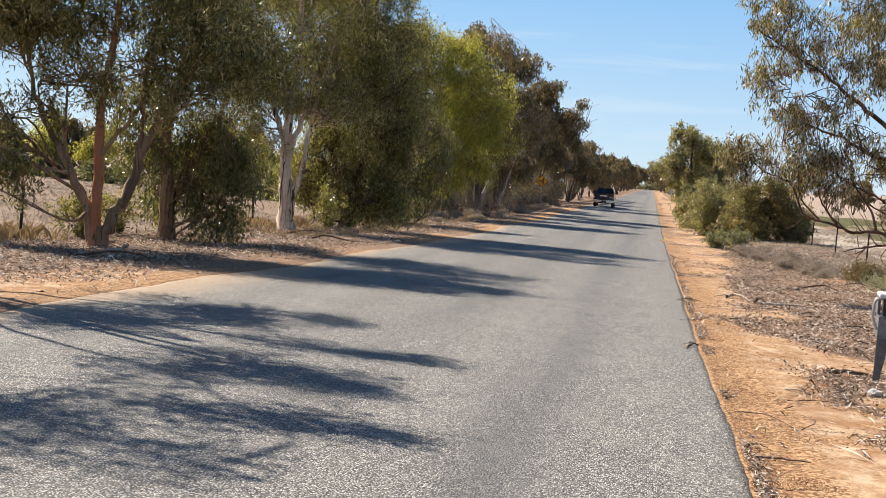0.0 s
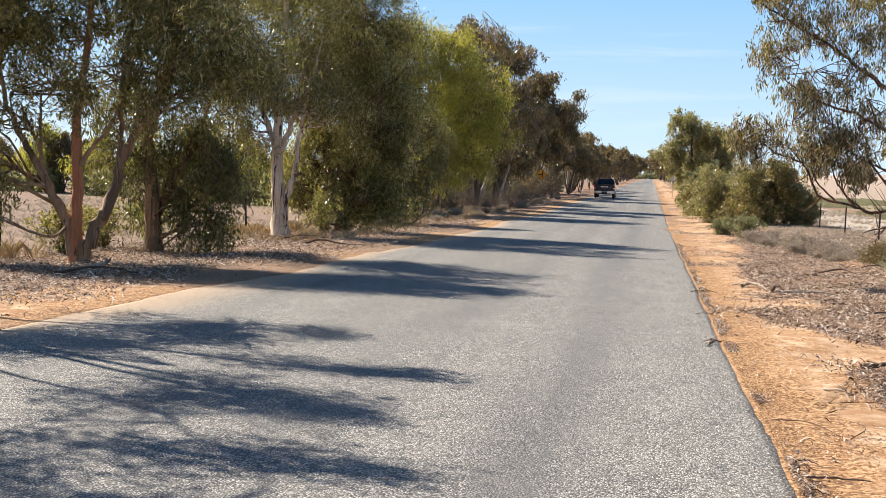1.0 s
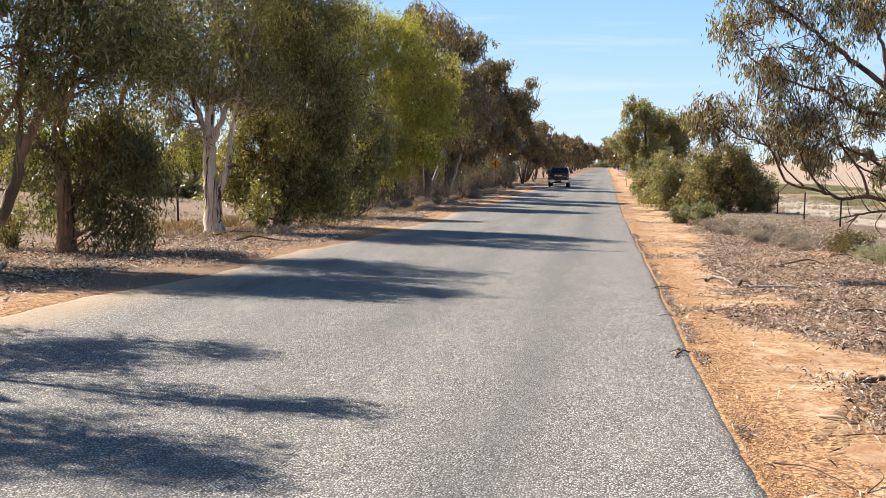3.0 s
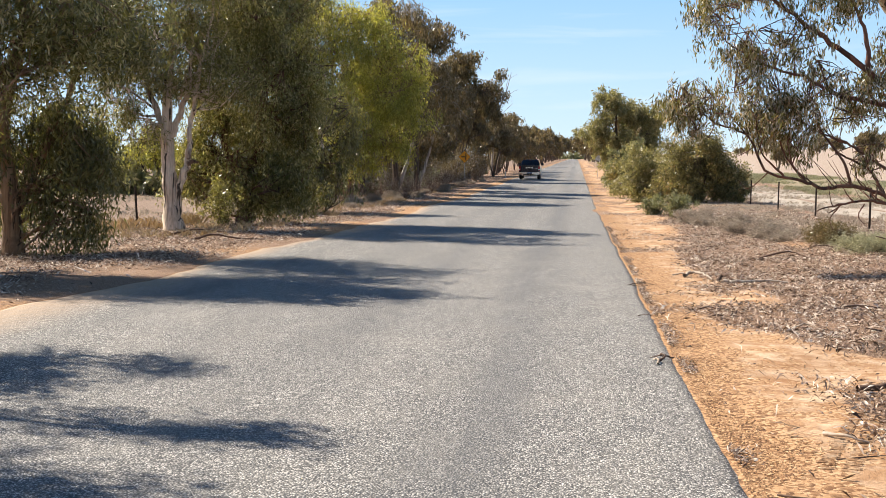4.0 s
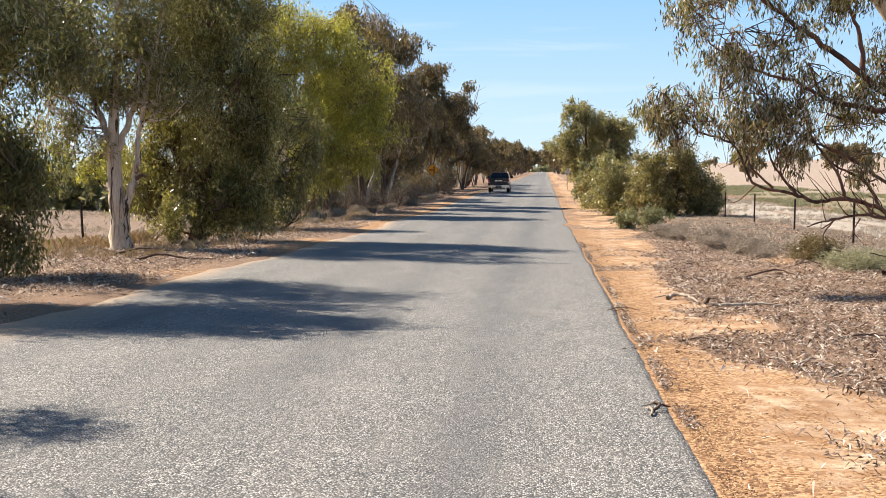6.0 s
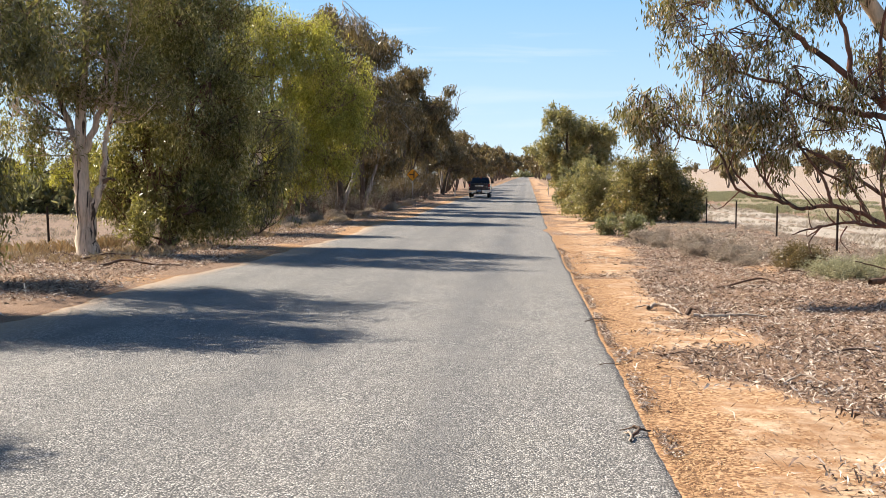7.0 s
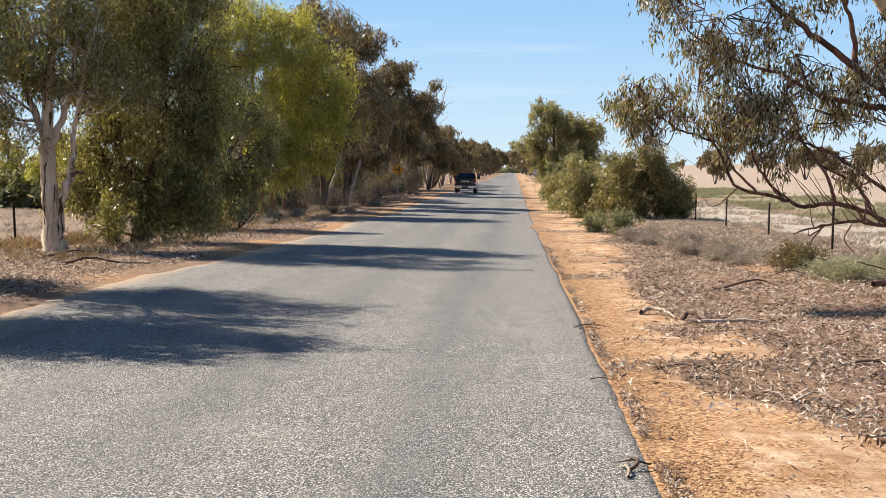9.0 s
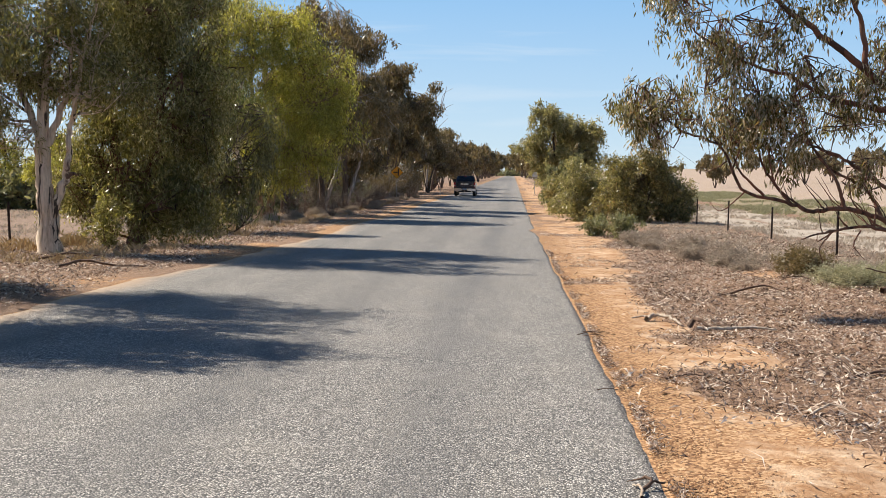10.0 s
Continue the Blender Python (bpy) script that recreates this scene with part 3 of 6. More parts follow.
def tree(name, base, stems, lobes, bark, leaf, label, category="tree", seed=1, sprays=60, per=34, drop=0.5, spread=0.12, length=0.15, width=0.03, droop=0.55,
         group="", twig=0.012, sides=8, clumps=7, limb_bark=None, twigs=1.0, grow=1.0):
    """A tree: stems are lines from its base with a first and last radius; lobes (centre and radii, from its base) carry the leaves.
    sprays: twigs with leaves for each square metre of a lobe's outline."""
    rng = np.random.default_rng(seed)
    bx, by = base
    root = new(name)
    root.matrix_world = pose(bx, by, gz(bx, by) - 0.03) @ Matrix.Scale(grow, 4)
    tubes = Tubes()
    if limb_bark is None and twigs == 1.0:
        limb_bark = bark
    lines = []
    for pts, r0, r1 in stems:
        line = curve_through(pts, 6 + 4 * len(pts))
        line[1:] += rng.normal(size=(len(line) - 1, 3)) * r0 * (0.2 if lines else 0.06)
        rad = np.linspace(r0, r1, len(line)) ** 1.0
        if pts[0][2] < 0.1:
            rad[0] *= 1.25
            rad[1] *= 1.08
        if limb_bark is None:
            tubes.add(line, rad, sides + 2, rng, 0.05)
        else:
            own = Tubes()
            own.add(line, rad, sides + 2, rng, 0.05)
            name_part = "limb" if lines else "trunk"
            part(name_part, own.mesh(name_part, limb_bark if lines else bark), root)
        lines.append((line, rad))
    every = np.concatenate([ln for ln, _ in lines])
    thick = np.concatenate([rd for _, rd in lines])
    centres = []
    for lobe in lobes:
        c = np.array(lobe[:3])
        size = (lobe[3] * lobe[4] * lobe[5]) ** (1 / 3)
        n = max(6, int(sprays * size * size * (lobe[6] if len(lobe) > 6 else 1.0)))
        # the lobe breaks up into clumps with gaps between
        subs = lobe_points(rng, lobe[:6], max(5, int(1.5 * clumps * size + 3)))
        subs = c + (subs - c) * 0.92
        pts = subs[rng.integers(0, len(subs), n)] + rng.normal(size=(n, 3)) * (0.08 + 0.12 * size) * np.array([1.0, 1.0, 0.8])
        pts[::7] = lobe_points(rng, lobe[:6], len(pts[::7]))
        centres.append(pts)
        # limbs that carry the lobe
        for _ in range(3):
            goal = c + rng.normal(size=3) * np.array(lobe[3:6]) * 0.35
            dist = np.linalg.norm(every - goal, axis=1) + 2.0 * np.clip(every[:, 2] - goal[2] + 0.4, 0, None)
            k = int(np.argmin(dist + rng.random(len(dist)) * 0.5))
            start = every[k]
            bend = (start + goal) / 2 + rng.normal(size=3) * 0.18 * np.linalg.norm(goal - start) + (0, 0, 0.12)
            line = curve_through([start, bend, goal], 9)
            r0 = min(thick[k] * 0.6, 0.012 + 0.016 * np.linalg.norm(goal - start))
            tubes.add(line, np.linspace(r0, 0.4 * r0, 9), sides - 1, rng, 0.04)
            for q in pts[rng.choice(len(pts), min(len(pts), int(twigs * (5 + int(4 * size)))), replace=False)]:
                s = line[rng.integers(3, 9)]
                m = (s + q) / 2 + rng.normal(size=3) * 0.12 * np.linalg.norm(q - s)
                tubes.add(curve_through([s, m, q], 5), np.linspace(max(twig * 1.6, r0 * 0.35), twig * 0.5, 5), 4)
    if limb_bark is None:
        part("trunk", tubes.mesh("trunk", bark), root)
    else:
        part("branchwork", tubes.mesh("branchwork", limb_bark), root)["kind"] = "stuff"
    part("crown", leaf_mesh("crown", rng, np.concatenate(centres), per, drop, spread, length, width, droop, leaf), root)["kind"] = "stuff"
    return tagged(root, label, category, group)

# ---- the row of gums along the road's far side ----
# out of view; inferred from the near road's shadow, lobes placed to cast it
tree("gum_tree", (-12.2, 13.8), [
    ([(0, 0, 0), (0.5, -0.25, 1.6), (1.3, -0.65, 3.2), (2.0, -1.1, 4.6), (2.4, -1.4, 6.5)], 0.2, 0.03),
    ([(1.2, -0.6, 3.0), (2.5, -0.7, 4.7), (3.6, -0.8, 5.9), (4.3, -0.9, 5.9)], 0.06, 0.01),
    ([(1.3, -0.65, 3.2), (2.9, -1.8, 4.9), (3.8, -2.3, 5.9), (4.4, -2.4, 5.9)], 0.055, 0.01),
    ([(1.2, -0.6, 3.0), (1.9, -2.0, 4.6), (3.3, -2.9, 5.6), (4.0, -3.7, 5.8), (4.8, -3.9, 5.9)], 0.04, 0.008),
    ([(1.0, -0.5, 2.6), (1.6, 0.2, 4.2), (2.2, 1.2, 5.8)], 0.06, 0.012)],
    [(2.0, 1.2, 5.8, 1.6, 0.9, 0.7), (3.4, -0.7, 6.0, 1.2, 0.45, 0.4, 0.9), (3.8, -2.3, 6.0, 1.2, 0.4, 0.35, 0.9), (4.0, -3.9, 6.0, 1.3, 0.45, 0.35, 0.9), (2.4, -2.0, 7.0, 1.2, 0.9, 0.6, 0.7),
     (4.4, -0.9, 5.9, 0.6, 0.25, 0.22), (4.5, -2.4, 5.9, 0.6, 0.25, 0.22), (4.9, -3.9, 5.9, 0.6, 0.25, 0.22), (2.4, -4.5, 6.2, 1.3, 0.7, 0.5, 0.7), (2.2, -5.9, 6.2, 1.3, 0.7, 0.5, 0.6), (3.9, -5.2, 6.0, 0.9, 0.35, 0.35, 0.7), (0.6, -0.4, 6.2, 1.1, 1.0, 0.7, 0.8),
     (1.9, -0.9, 4.8, 1.4, 0.7, 0.6, 1.0), (3.1, 0.2, 5.1, 1.0, 0.55, 0.45, 1.0)],
    BARK_TAN, LEAF_GREEN, "unseen gum tree, its crown shaped to shade the near road", seed=11, group="gums along the road", sprays=112, drop=0.3, clumps=8)
tree("gum_tree", (-10.6, 20.5), [
    ([(-0.05, 0, 0), (-0.03, 0, 1.4), (-0.05, 0, 2.8), (0.1, 0.1, 4.4), (0.3, 0, 7.4)], 0.125, 0.04),
    ([(0.08, 0, 0), (0.3, 0, 0.55), (0.62, 0.05, 1.2), (0.85, 0.1, 2.0), (1.2, 0.1, 2.75), (1.75, 0.2, 3.6), (2.1, 0, 5.5)], 0.14, 0.035),
    ([(-0.08, 0, 0.1), (-0.25, 0, 0.8), (-0.55, -0.1, 1.4), (-0.95, -0.1, 2.1), (-1.4, -0.2, 3.0), (-1.9, 0, 5)], 0.11, 0.03),
    ([(-0.2, 0, 0.7), (-0.7, 0.1, 1.35), (-1.3, 0.1, 1.75), (-2.2, 0.1, 2.5)], 0.07, 0.02),
    ([(0.72, 0.08, 1.5), (0.78, 0.1, 2.4), (0.8, 0.1, 3.4), (1.0, 0.2, 5)], 0.06, 0.025),
    ([(-0.03, 0, 1.75), (0.25, -0.05, 2.15), (0.6, -0.05, 2.55), (1.0, 0, 3.4)], 0.055, 0.02),
    ([(-0.6, -0.1, 1.5), (-0.7, -0.15, 2.1), (-0.75, -0.1, 3.2)], 0.05, 0.02)],
    [(-1.9, -0.4, 4.8, 1.7, 1.6, 1.3), (0.0, 0.1, 5.6, 1.7, 1.6, 1.4), (1.9, 0, 4.8, 1.5, 1.5, 1.2), (0.8, 0.6, 6.6, 1.7, 1.6, 1.2), (-1.4, 0.6, 7.0, 1.8, 1.7, 1.3),
     (-0.6, -0.2, 4.4, 0.9, 0.8, 0.6, 1.2), (-1.6, -0.5, 4.5, 0.9, 0.8, 0.6, 1.3), (-2.9, -0.4, 3.5, 0.8, 0.8, 0.7, 0.9), (-3.0, 0.2, 4.9, 1.2, 1.1, 1.0, 1.1), (-2.6, 0.4, 6.0, 1.2, 1.1, 0.9, 1.0), (-3.8, 0.4, 6.3, 1.3, 1.2, 1.0, 1.0), (-4.2, 0.2, 4.4, 1.0, 0.9, 0.8, 0.9), (-3.9, -0.3, 3.2, 0.7, 0.7, 0.6, 0.8), (-1.5, -0.8, 1.5, 0.5, 0.5, 0.7, 0.9), (0.9, -0.2, 3.7, 0.9, 0.9, 0.6, 0.8), (-0.8, 0.3, 3.6, 0.9, 0.9, 0.6, 0.5), (2.8, 0.3, 3.8, 0.9, 0.9, 0.8), (0.3, -0.6, 3.1, 0.7, 0.6, 0.5, 0.45), (-1.2, -0.6, 2.7, 0.7, 0.6, 0.5, 0.45), (1.9, -0.3, 3.2, 0.7, 0.7, 0.6, 0.8), (-1.7, -0.9, 1.9, 0.5, 0.5, 0.6, 0.9), (-2.4, -0.6, 2.4, 0.7, 0.6, 0.6, 0.8)],
    BARK_ORANGE, LEAF_OLIVE, "many-stemmed gum with reddish bark and drooping olive leaves", seed=12, group="gums along the road", sprays=140, limb_bark=BARK_TAN, drop=0.32, spread=0.1, droop=0.38, length=0.13, width=0.029, clumps=9)
tree("gum_tree", (-10.6, 23.8), [
    ([(0, 0, 0), (-0.05, 0, 1.2), (-0.15, 0, 2.6), (0.3, 0.1, 4.5), (0.3, 0.2, 6.5)], 0.2, 0.05),
    ([(0.05, 0, 0.8), (0.5, 0.1, 1.8), (1.1, 0.2, 3.2), (1.6, 0.3, 4.6)], 0.09, 0.03)],
    [(1.25, 0.3, 2.0, 0.75, 0.8, 1.35, 1.5), (0.5, 0.4, 2.6, 0.8, 0.8, 0.9, 1.2), (1.7, 0.5, 4.4, 1.2, 1.2, 1.0), (0.2, 0.5, 5.6, 1.5, 1.4, 1.3), (0.9, 0.6, 7.1, 1.4, 1.2, 1.1), (0.9, -1.2, 6.5, 1.7, 0.6, 0.7), (-0.7, -0.2, 2.3, 0.6, 0.6, 0.7), (-0.9, 0.2, 3.5, 1.0, 0.9, 0.8), (0.4, 0.3, 4.2, 1.0, 0.9, 0.6, 0.6),
     (1.35, 0.2, 0.95, 0.45, 0.5, 0.5, 1.5), (-0.4, 0.3, 1.2, 0.5, 0.5, 0.5, 0.8), (0.75, 0.0, 1.35, 0.5, 0.45, 0.75, 1.6), (0.95, 0.1, 2.6, 0.65, 0.6, 0.6, 1.3), (0.85, 0.0, 0.75, 0.4, 0.4, 0.35, 1.3)],
    BARK_TAN, LEAF_DARK, "small gum with a dark curtain of leaves hanging low", seed=13, group="gums along the road", sprays=105, drop=0.55, droop=0.5, width=0.032, length=0.14)
tree("white_gum", (-10.7, 32.8), [
    ([(0, 0, 0), (-0.08, 0, 1.0), (-0.17, 0, 1.9), (-0.2, 0, 3.0), (-0.05, 0, 5), (0, 0, 9)], 0.27, 0.05),
    ([(-0.05, 0, 0.8), (0.2, 0, 1.35), (0.34, 0, 1.75), (0.42, 0, 2.3), (0.45, 0.05, 3.0), (0.75, 0, 4.4), (1.2, 0, 6.5)], 0.12, 0.03),
    ([(-0.2, 0, 2.6), (-0.6, 0.1, 3.5), (-1.0, 0.1, 4.8), (-1.3, 0, 6.5)], 0.1, 0.03),
    ([(-0.15, 0, 2.4), (0.15, 0.1, 3.2), (0.45, 0.1, 4.2), (0.5, 0.1, 6)], 0.1, 0.03),
    ([(-0.18, 0, 1.9), (-0.3, -0.05, 2.2), (-0.33, -0.1, 2.5)], 0.05, 0.02),
    ([(0.32, 0, 1.7), (0.5, -0.05, 1.88), (0.7, -0.1, 1.86)], 0.06, 0.025)],
    [(-1.2, 0, 4.9, 1.3, 1.2, 1.1, 0.8), (0.4, -0.2, 5.8, 1.5, 1.4, 1.2, 0.9), (1.3, 0.2, 4.2, 1.0, 1.0, 1.0, 0.9), (-0.9, 0.6, 7.4, 1.8, 1.6, 1.3), (1.1, 0.2, 7.9, 1.8, 1.7, 1.4), (-1.5, -0.2, 3.3, 0.9, 0.8, 0.6, 0.9),
     (-2.3, 0.3, 6.2, 1.3, 1.1, 1.0, 0.9), (0.3, 0.2, 3.9, 0.8, 0.7, 0.6, 0.6), (-0.7, -0.3, 2.8, 0.5, 0.5, 0.4, 0.6), (-0.5, 0.4, 4.1, 0.9, 0.8, 0.6, 0.8), (-0.3, -0.5, 4.9, 1.0, 0.8, 0.7, 0.9), (-1.7, 0.5, 4.4, 0.9, 0.8, 0.7, 0.8), (0.6, 1.0, 4.8, 1.2, 1.0, 0.9, 0.8)],
    BARK_WHITE, LEAF_OLIVE, "gum with a pale forked trunk and dark bark slits", seed=14, group="gums along the road", sprays=130, drop=0.36, spread=0.12, droop=0.4, length=0.13, width=0.03, clumps=9)
tree("weeping_gum", (-9.6, 35.6), [
    ([(0, 0, 0), (0.1, 0, 1.0), (0.4, 0.2, 2.4), (0.5, 0.5, 5), (0.3, 0.8, 8)], 0.22, 0.06),
    ([(0, 0, 0.2), (-0.4, 0.2, 1.6), (-0.8, 0.4, 3.5), (-0.6, 0.6, 6)], 0.13, 0.05)],
    [(0.2, 0.4, 5.2, 2.0, 1.9, 1.8, 1.2), (0.9, 0.3, 3.3, 1.3, 1.2, 1.3, 1.3), (-0.3, 0.8, 7.4, 2.1, 1.9, 1.6, 1.1), (-0.8, 0.4, 3.2, 1.2, 1.0, 1.3, 1.2), (1.2, -0.2, 1.5, 1.0, 0.9, 0.9, 1.2), (0.2, -0.3, 1.7, 0.9, 0.8, 0.8, 1.0), (0.5, -0.4, 0.9, 0.8, 0.6, 0.5, 0.9), (1.7, -0.1, 1.4, 1.0, 0.8, 0.9, 0.9), (-1.5, 0.1, 1.2, 0.9, 0.7, 0.8, 0.8), (1.8, 0.3, 2.9, 0.8, 0.8, 0.9, 0.9),
     (-0.8, 0.0, 1.5, 0.8, 0.7, 0.8, 0.9), (0.2, 1.0, 9.0, 1.6, 1.5, 1.1), (0.7, 1.2, 6.5, 1.6, 1.6, 1.5), (1.5, 0.8, 4.6, 1.0, 1.0, 1.1), (0.3, -0.9, 4.0, 1.2, 0.7, 1.3, 0.8), (0.1, -0.9, 6.0, 1.3, 0.7, 1.2, 0.8), (-1.35, 0.2, 2.3, 0.8, 0.8, 1.0, 1.0), (-1.5, 0.5, 3.6, 0.8, 0.8, 0.8, 0.9)],
    BARK_RED, LEAF_OLIVE, "dense weeping gum with olive foliage down to the ground", seed=15, group="gums along the road", sprays=125, per=34, drop=0.42, spread=0.14, droop=0.45, length=0.135, width=0.031, clumps=10, limb_bark=BARK_RED)
# LEAF_DARK puts the shade on this tree into its leaf colour
tree("weeping_gum", (-10.5, 43.5), [
    ([(0, 0, 0), (0.1, 0, 1.0), (0.3, 0.2, 2.4), (0.4, 0.4, 4.4)], 0.2, 0.05), ([(0, 0, 0.1), (0.6, 0, 1.2), (1.3, 0.1, 2.6)], 0.12, 0.04), ([(0, 0, 0.1), (-0.7, 0, 1.4), (-1.3, 0.1, 3.2)], 0.12, 0.04)],
    [(0.1, 0.2, 2.4, 1.9, 1.5, 1.4, 1.0), (1.3, -0.1, 1.3, 1.3, 1.0, 1.0, 1.0), (-1.4, 0.1, 3.3, 1.6, 1.2, 1.3, 0.9), (0.7, 0.3, 4.1, 1.5, 1.2, 0.9, 0.9), (-0.9, 0.0, 1.3, 1.2, 0.9, 0.9, 0.9), (1.9, 0.2, 2.7, 1.0, 1.0, 1.1, 0.8), (-0.4, 0.4, 5.2, 1.3, 1.1, 0.7, 0.7),
     (0.3, -0.5, 0.7, 1.0, 0.7, 0.5, 0.8), (2.2, 0.2, 4.2, 0.7, 0.7, 0.6, 0.6)],
    BARK_DARK, LEAF_DARK, "weeping gum to the ground, leaves coloured darker for its shade", seed=16, group="gums along the road", sprays=80, per=30, drop=0.5, droop=0.55, length=0.18, width=0.04, clumps=9)
tree("willow_wattle", (-11.0, 58), [
    ([(0, 0, 0), (0.3, 0, 1.4), (0.9, 0.1, 3.0), (1.4, 0.1, 5.5)], 0.2, 0.06), ([(-0.2, 0, 0), (-0.5, 0, 1.6), (-0.6, 0, 4), (-0.8, 0, 7.5)], 0.2, 0.06), ([(0.1, 0, 0), (0.25, 0.1, 2.0), (0.1, 0, 5)], 0.12, 0.05)],
    [(-0.9, -0.8, 7.4, 2.2, 2.1, 1.7, 1.1), (1.6, -0.4, 6.6, 1.9, 1.8, 1.7, 1.1), (2.6, 0.1, 4.3, 1.3, 1.3, 1.4, 1.1), (0.3, -0.6, 4.6, 1.9, 1.9, 1.7, 1.0), (-1.6, -0.3, 8.8, 1.5, 1.3, 1.0), (0.8, -0.2, 8.6, 1.5, 1.3, 0.9), (0.9, -1.0, 3.0, 1.3, 1.2, 0.8, 0.8),
     (-2.6, -0.5, 6.8, 1.4, 1.3, 1.5), (2.4, -0.2, 2.6, 1.0, 0.8, 0.9, 0.8), (0.6, -1.2, 2.2, 1.5, 1.0, 0.9, 0.7), (-0.8, -1.0, 2.6, 1.3, 1.0, 1.0, 0.7), (3.0, 0.2, 5.8, 0.9, 0.9, 0.8)],
    BARK_TAN, LEAF_YELLOW, "tall weeping tree with bright yellow-green foliage", seed=17, grow=1.05, group="gums along the road", sprays=95, per=30, drop=0.42, droop=0.5, spread=0.16, length=0.18, width=0.042, clumps=12)
tree("gum_tree", (-11.4, 54.5), [([(0, 0, 0), (0.0, 0, 1.5), (-0.2, 0, 3.5), (0, 0, 6)], 0.19, 0.06)],
     [(-0.6, 0, 5.2, 1.8, 1.6, 1.5), (-1.4, 0, 3.4, 1.3, 1.3, 1.2)],
     BARK_WHITE, LEAF_GREEN, "slender gum with a pale trunk", seed=18, group="gums along the road", sprays=80, per=30, length=0.2, width=0.045)
tree("mallee", (-10.3, 69), [
    ([(0, 0, 0), (-0.1, 0, 2.0), (-0.6, 0, 5), (-0.9, 0, 10)], 0.2, 0.05), ([(0.1, 0, 0.2), (0.8, 0.2, 2.6), (1.4, 0.4, 5.5)], 0.12, 0.04)],
    [(-0.9, 0, 10.2, 1.4, 1.4, 1.3), (0.2, 0.2, 7.6, 1.9, 1.9, 1.6), (-1.3, 0, 6.2, 1.6, 1.6, 1.5), (1.5, 0.4, 5.6, 1.5, 1.5, 1.4, 0.8), (0.9, 0, 3.9, 1.3, 1.3, 0.9, 0.7)],
    BARK_DARK, LEAF_BROWN, "tall gum with dark trunk and brownish foliage", seed=19, grow=1.07, group="gums along the road", limb_bark=BARK_GREY, sprays=55, per=26, length=0.26, width=0.07)
tree("mallee", (-9.7, 73.5), [
    ([(0, 0, 0), (0.0, 0, 2.2), (-0.2, 0, 5), (-0.3, 0, 10)], 0.18, 0.05), ([(0.1, 0, 0.2), (0.9, 0.2, 3), (1.6, 0.4, 6)], 0.1, 0.035)],
    [(-0.4, 1.5, 10.6, 1.7, 1.7, 1.3), (1.1, 0.5, 9.4, 1.4, 1.4, 1.1), (0.4, 0, 7.2, 2.0, 2.0, 1.5), (1.7, 0.5, 5.3, 1.5, 1.5, 1.4), (0.8, 0.5, 3.8, 1.5, 1.5, 0.8, 0.6)],
    BARK_DARK, LEAF_BROWN, "tall gum with dark trunk and brownish foliage", seed=20, grow=1.07, group="gums along the road", limb_bark=BARK_GREY, sprays=55, per=26, length=0.26, width=0.07)
roadside = tree("mallee", (-10.5, 102), [
    ([(0, 0, 0), (0.2, 0, 2.2), (0.4, 0, 5), (0.3, 0, 10)], 0.17, 0.05), ([(0.1, 0, 0.2), (-0.9, 0.2, 3), (-1.4, 0.4, 6.5)], 0.1, 0.035), ([(0.1, 0, 0.2), (1.1, 0, 2.6), (2.2, 0.2, 6.5)], 0.09, 0.03)],
    [(0.6, 0, 9.6, 2.0, 2.0, 1.5), (2.9, 0, 7.8, 1.6, 1.6, 1.5), (-1.2, 0, 8.2, 2.0, 2.0, 1.5), (0.8, 0, 6.0, 1.9, 1.9, 1.3, 0.8), (-0.9, 0, 5.0, 1.6, 1.6, 1.2, 0.8), (2.4, 0, 4.4, 1.3, 1.3, 1.0, 0.7), (3.3, 0, 6.0, 1.2, 1.2, 1.0, 0.8)],
    BARK_DARK, LEAF_BROWN, "gum with dark stems and thin brown-green crown", seed=21, grow=1.06, group="gums along the road", limb_bark=BARK_DARK, sprays=50, per=24, length=0.32, width=0.09)
low_gum = tree("mallee", (-11.2, 84), [
    ([(0, 0, 0), (0.3, 0, 1.8), (1.0, 0, 4), (1.4, 0, 6)], 0.14, 0.04), ([(-0.1, 0, 0.1), (-0.6, 0.2, 2), (-1.0, 0.4, 5)], 0.1, 0.035)],
    [(1.3, 0, 5.4, 1.8, 1.8, 1.3), (-0.8, 0, 5.0, 1.7, 1.7, 1.3), (0.4, 0, 7.0, 1.7, 1.7, 1.2), (2.2, 0, 3.6, 1.2, 1.2, 0.9, 0.7)],
    BARK_DARK, LEAF_BROWN, "gum with dark stems and thin brown-green crown", seed=22, group="gums along the road", limb_bark=BARK_DARK, sprays=45, per=24, length=0.32, width=0.09)
round_gum = tree("mallee", (-9.4, 150), [
    ([(0, 0, 0), (0.2, 0, 1.8), (0.3, 0, 4), (0.2, 0, 7)], 0.14, 0.04), ([(-0.1, 0, 0.1), (-0.8, 0.2, 2.2), (-1.2, 0.4, 5)], 0.09, 0.03), ([(0.1, 0, 0.1), (0.9, 0.1, 2.2), (1.7, 0.2, 4.6)], 0.09, 0.03)],
    [(0.2, 0, 6.6, 2.3, 2.3, 1.7), (-1.5, 0, 5.0, 1.7, 1.7, 1.5), (1.8, 0, 4.9, 1.8, 1.8, 1.5), (0, 0.5, 4.2, 1.7, 1.7, 1.0, 0.8), (2.3, 0, 3.0, 1.0, 1.2, 0.8, 0.7)],
    BARK_DARK, LEAF_BROWN, "round-crowned roadside gum with olive foliage", seed=23, group="gums along the road", sprays=32, per=22, length=0.42, width=0.13, drop=0.6, twigs=0.6)
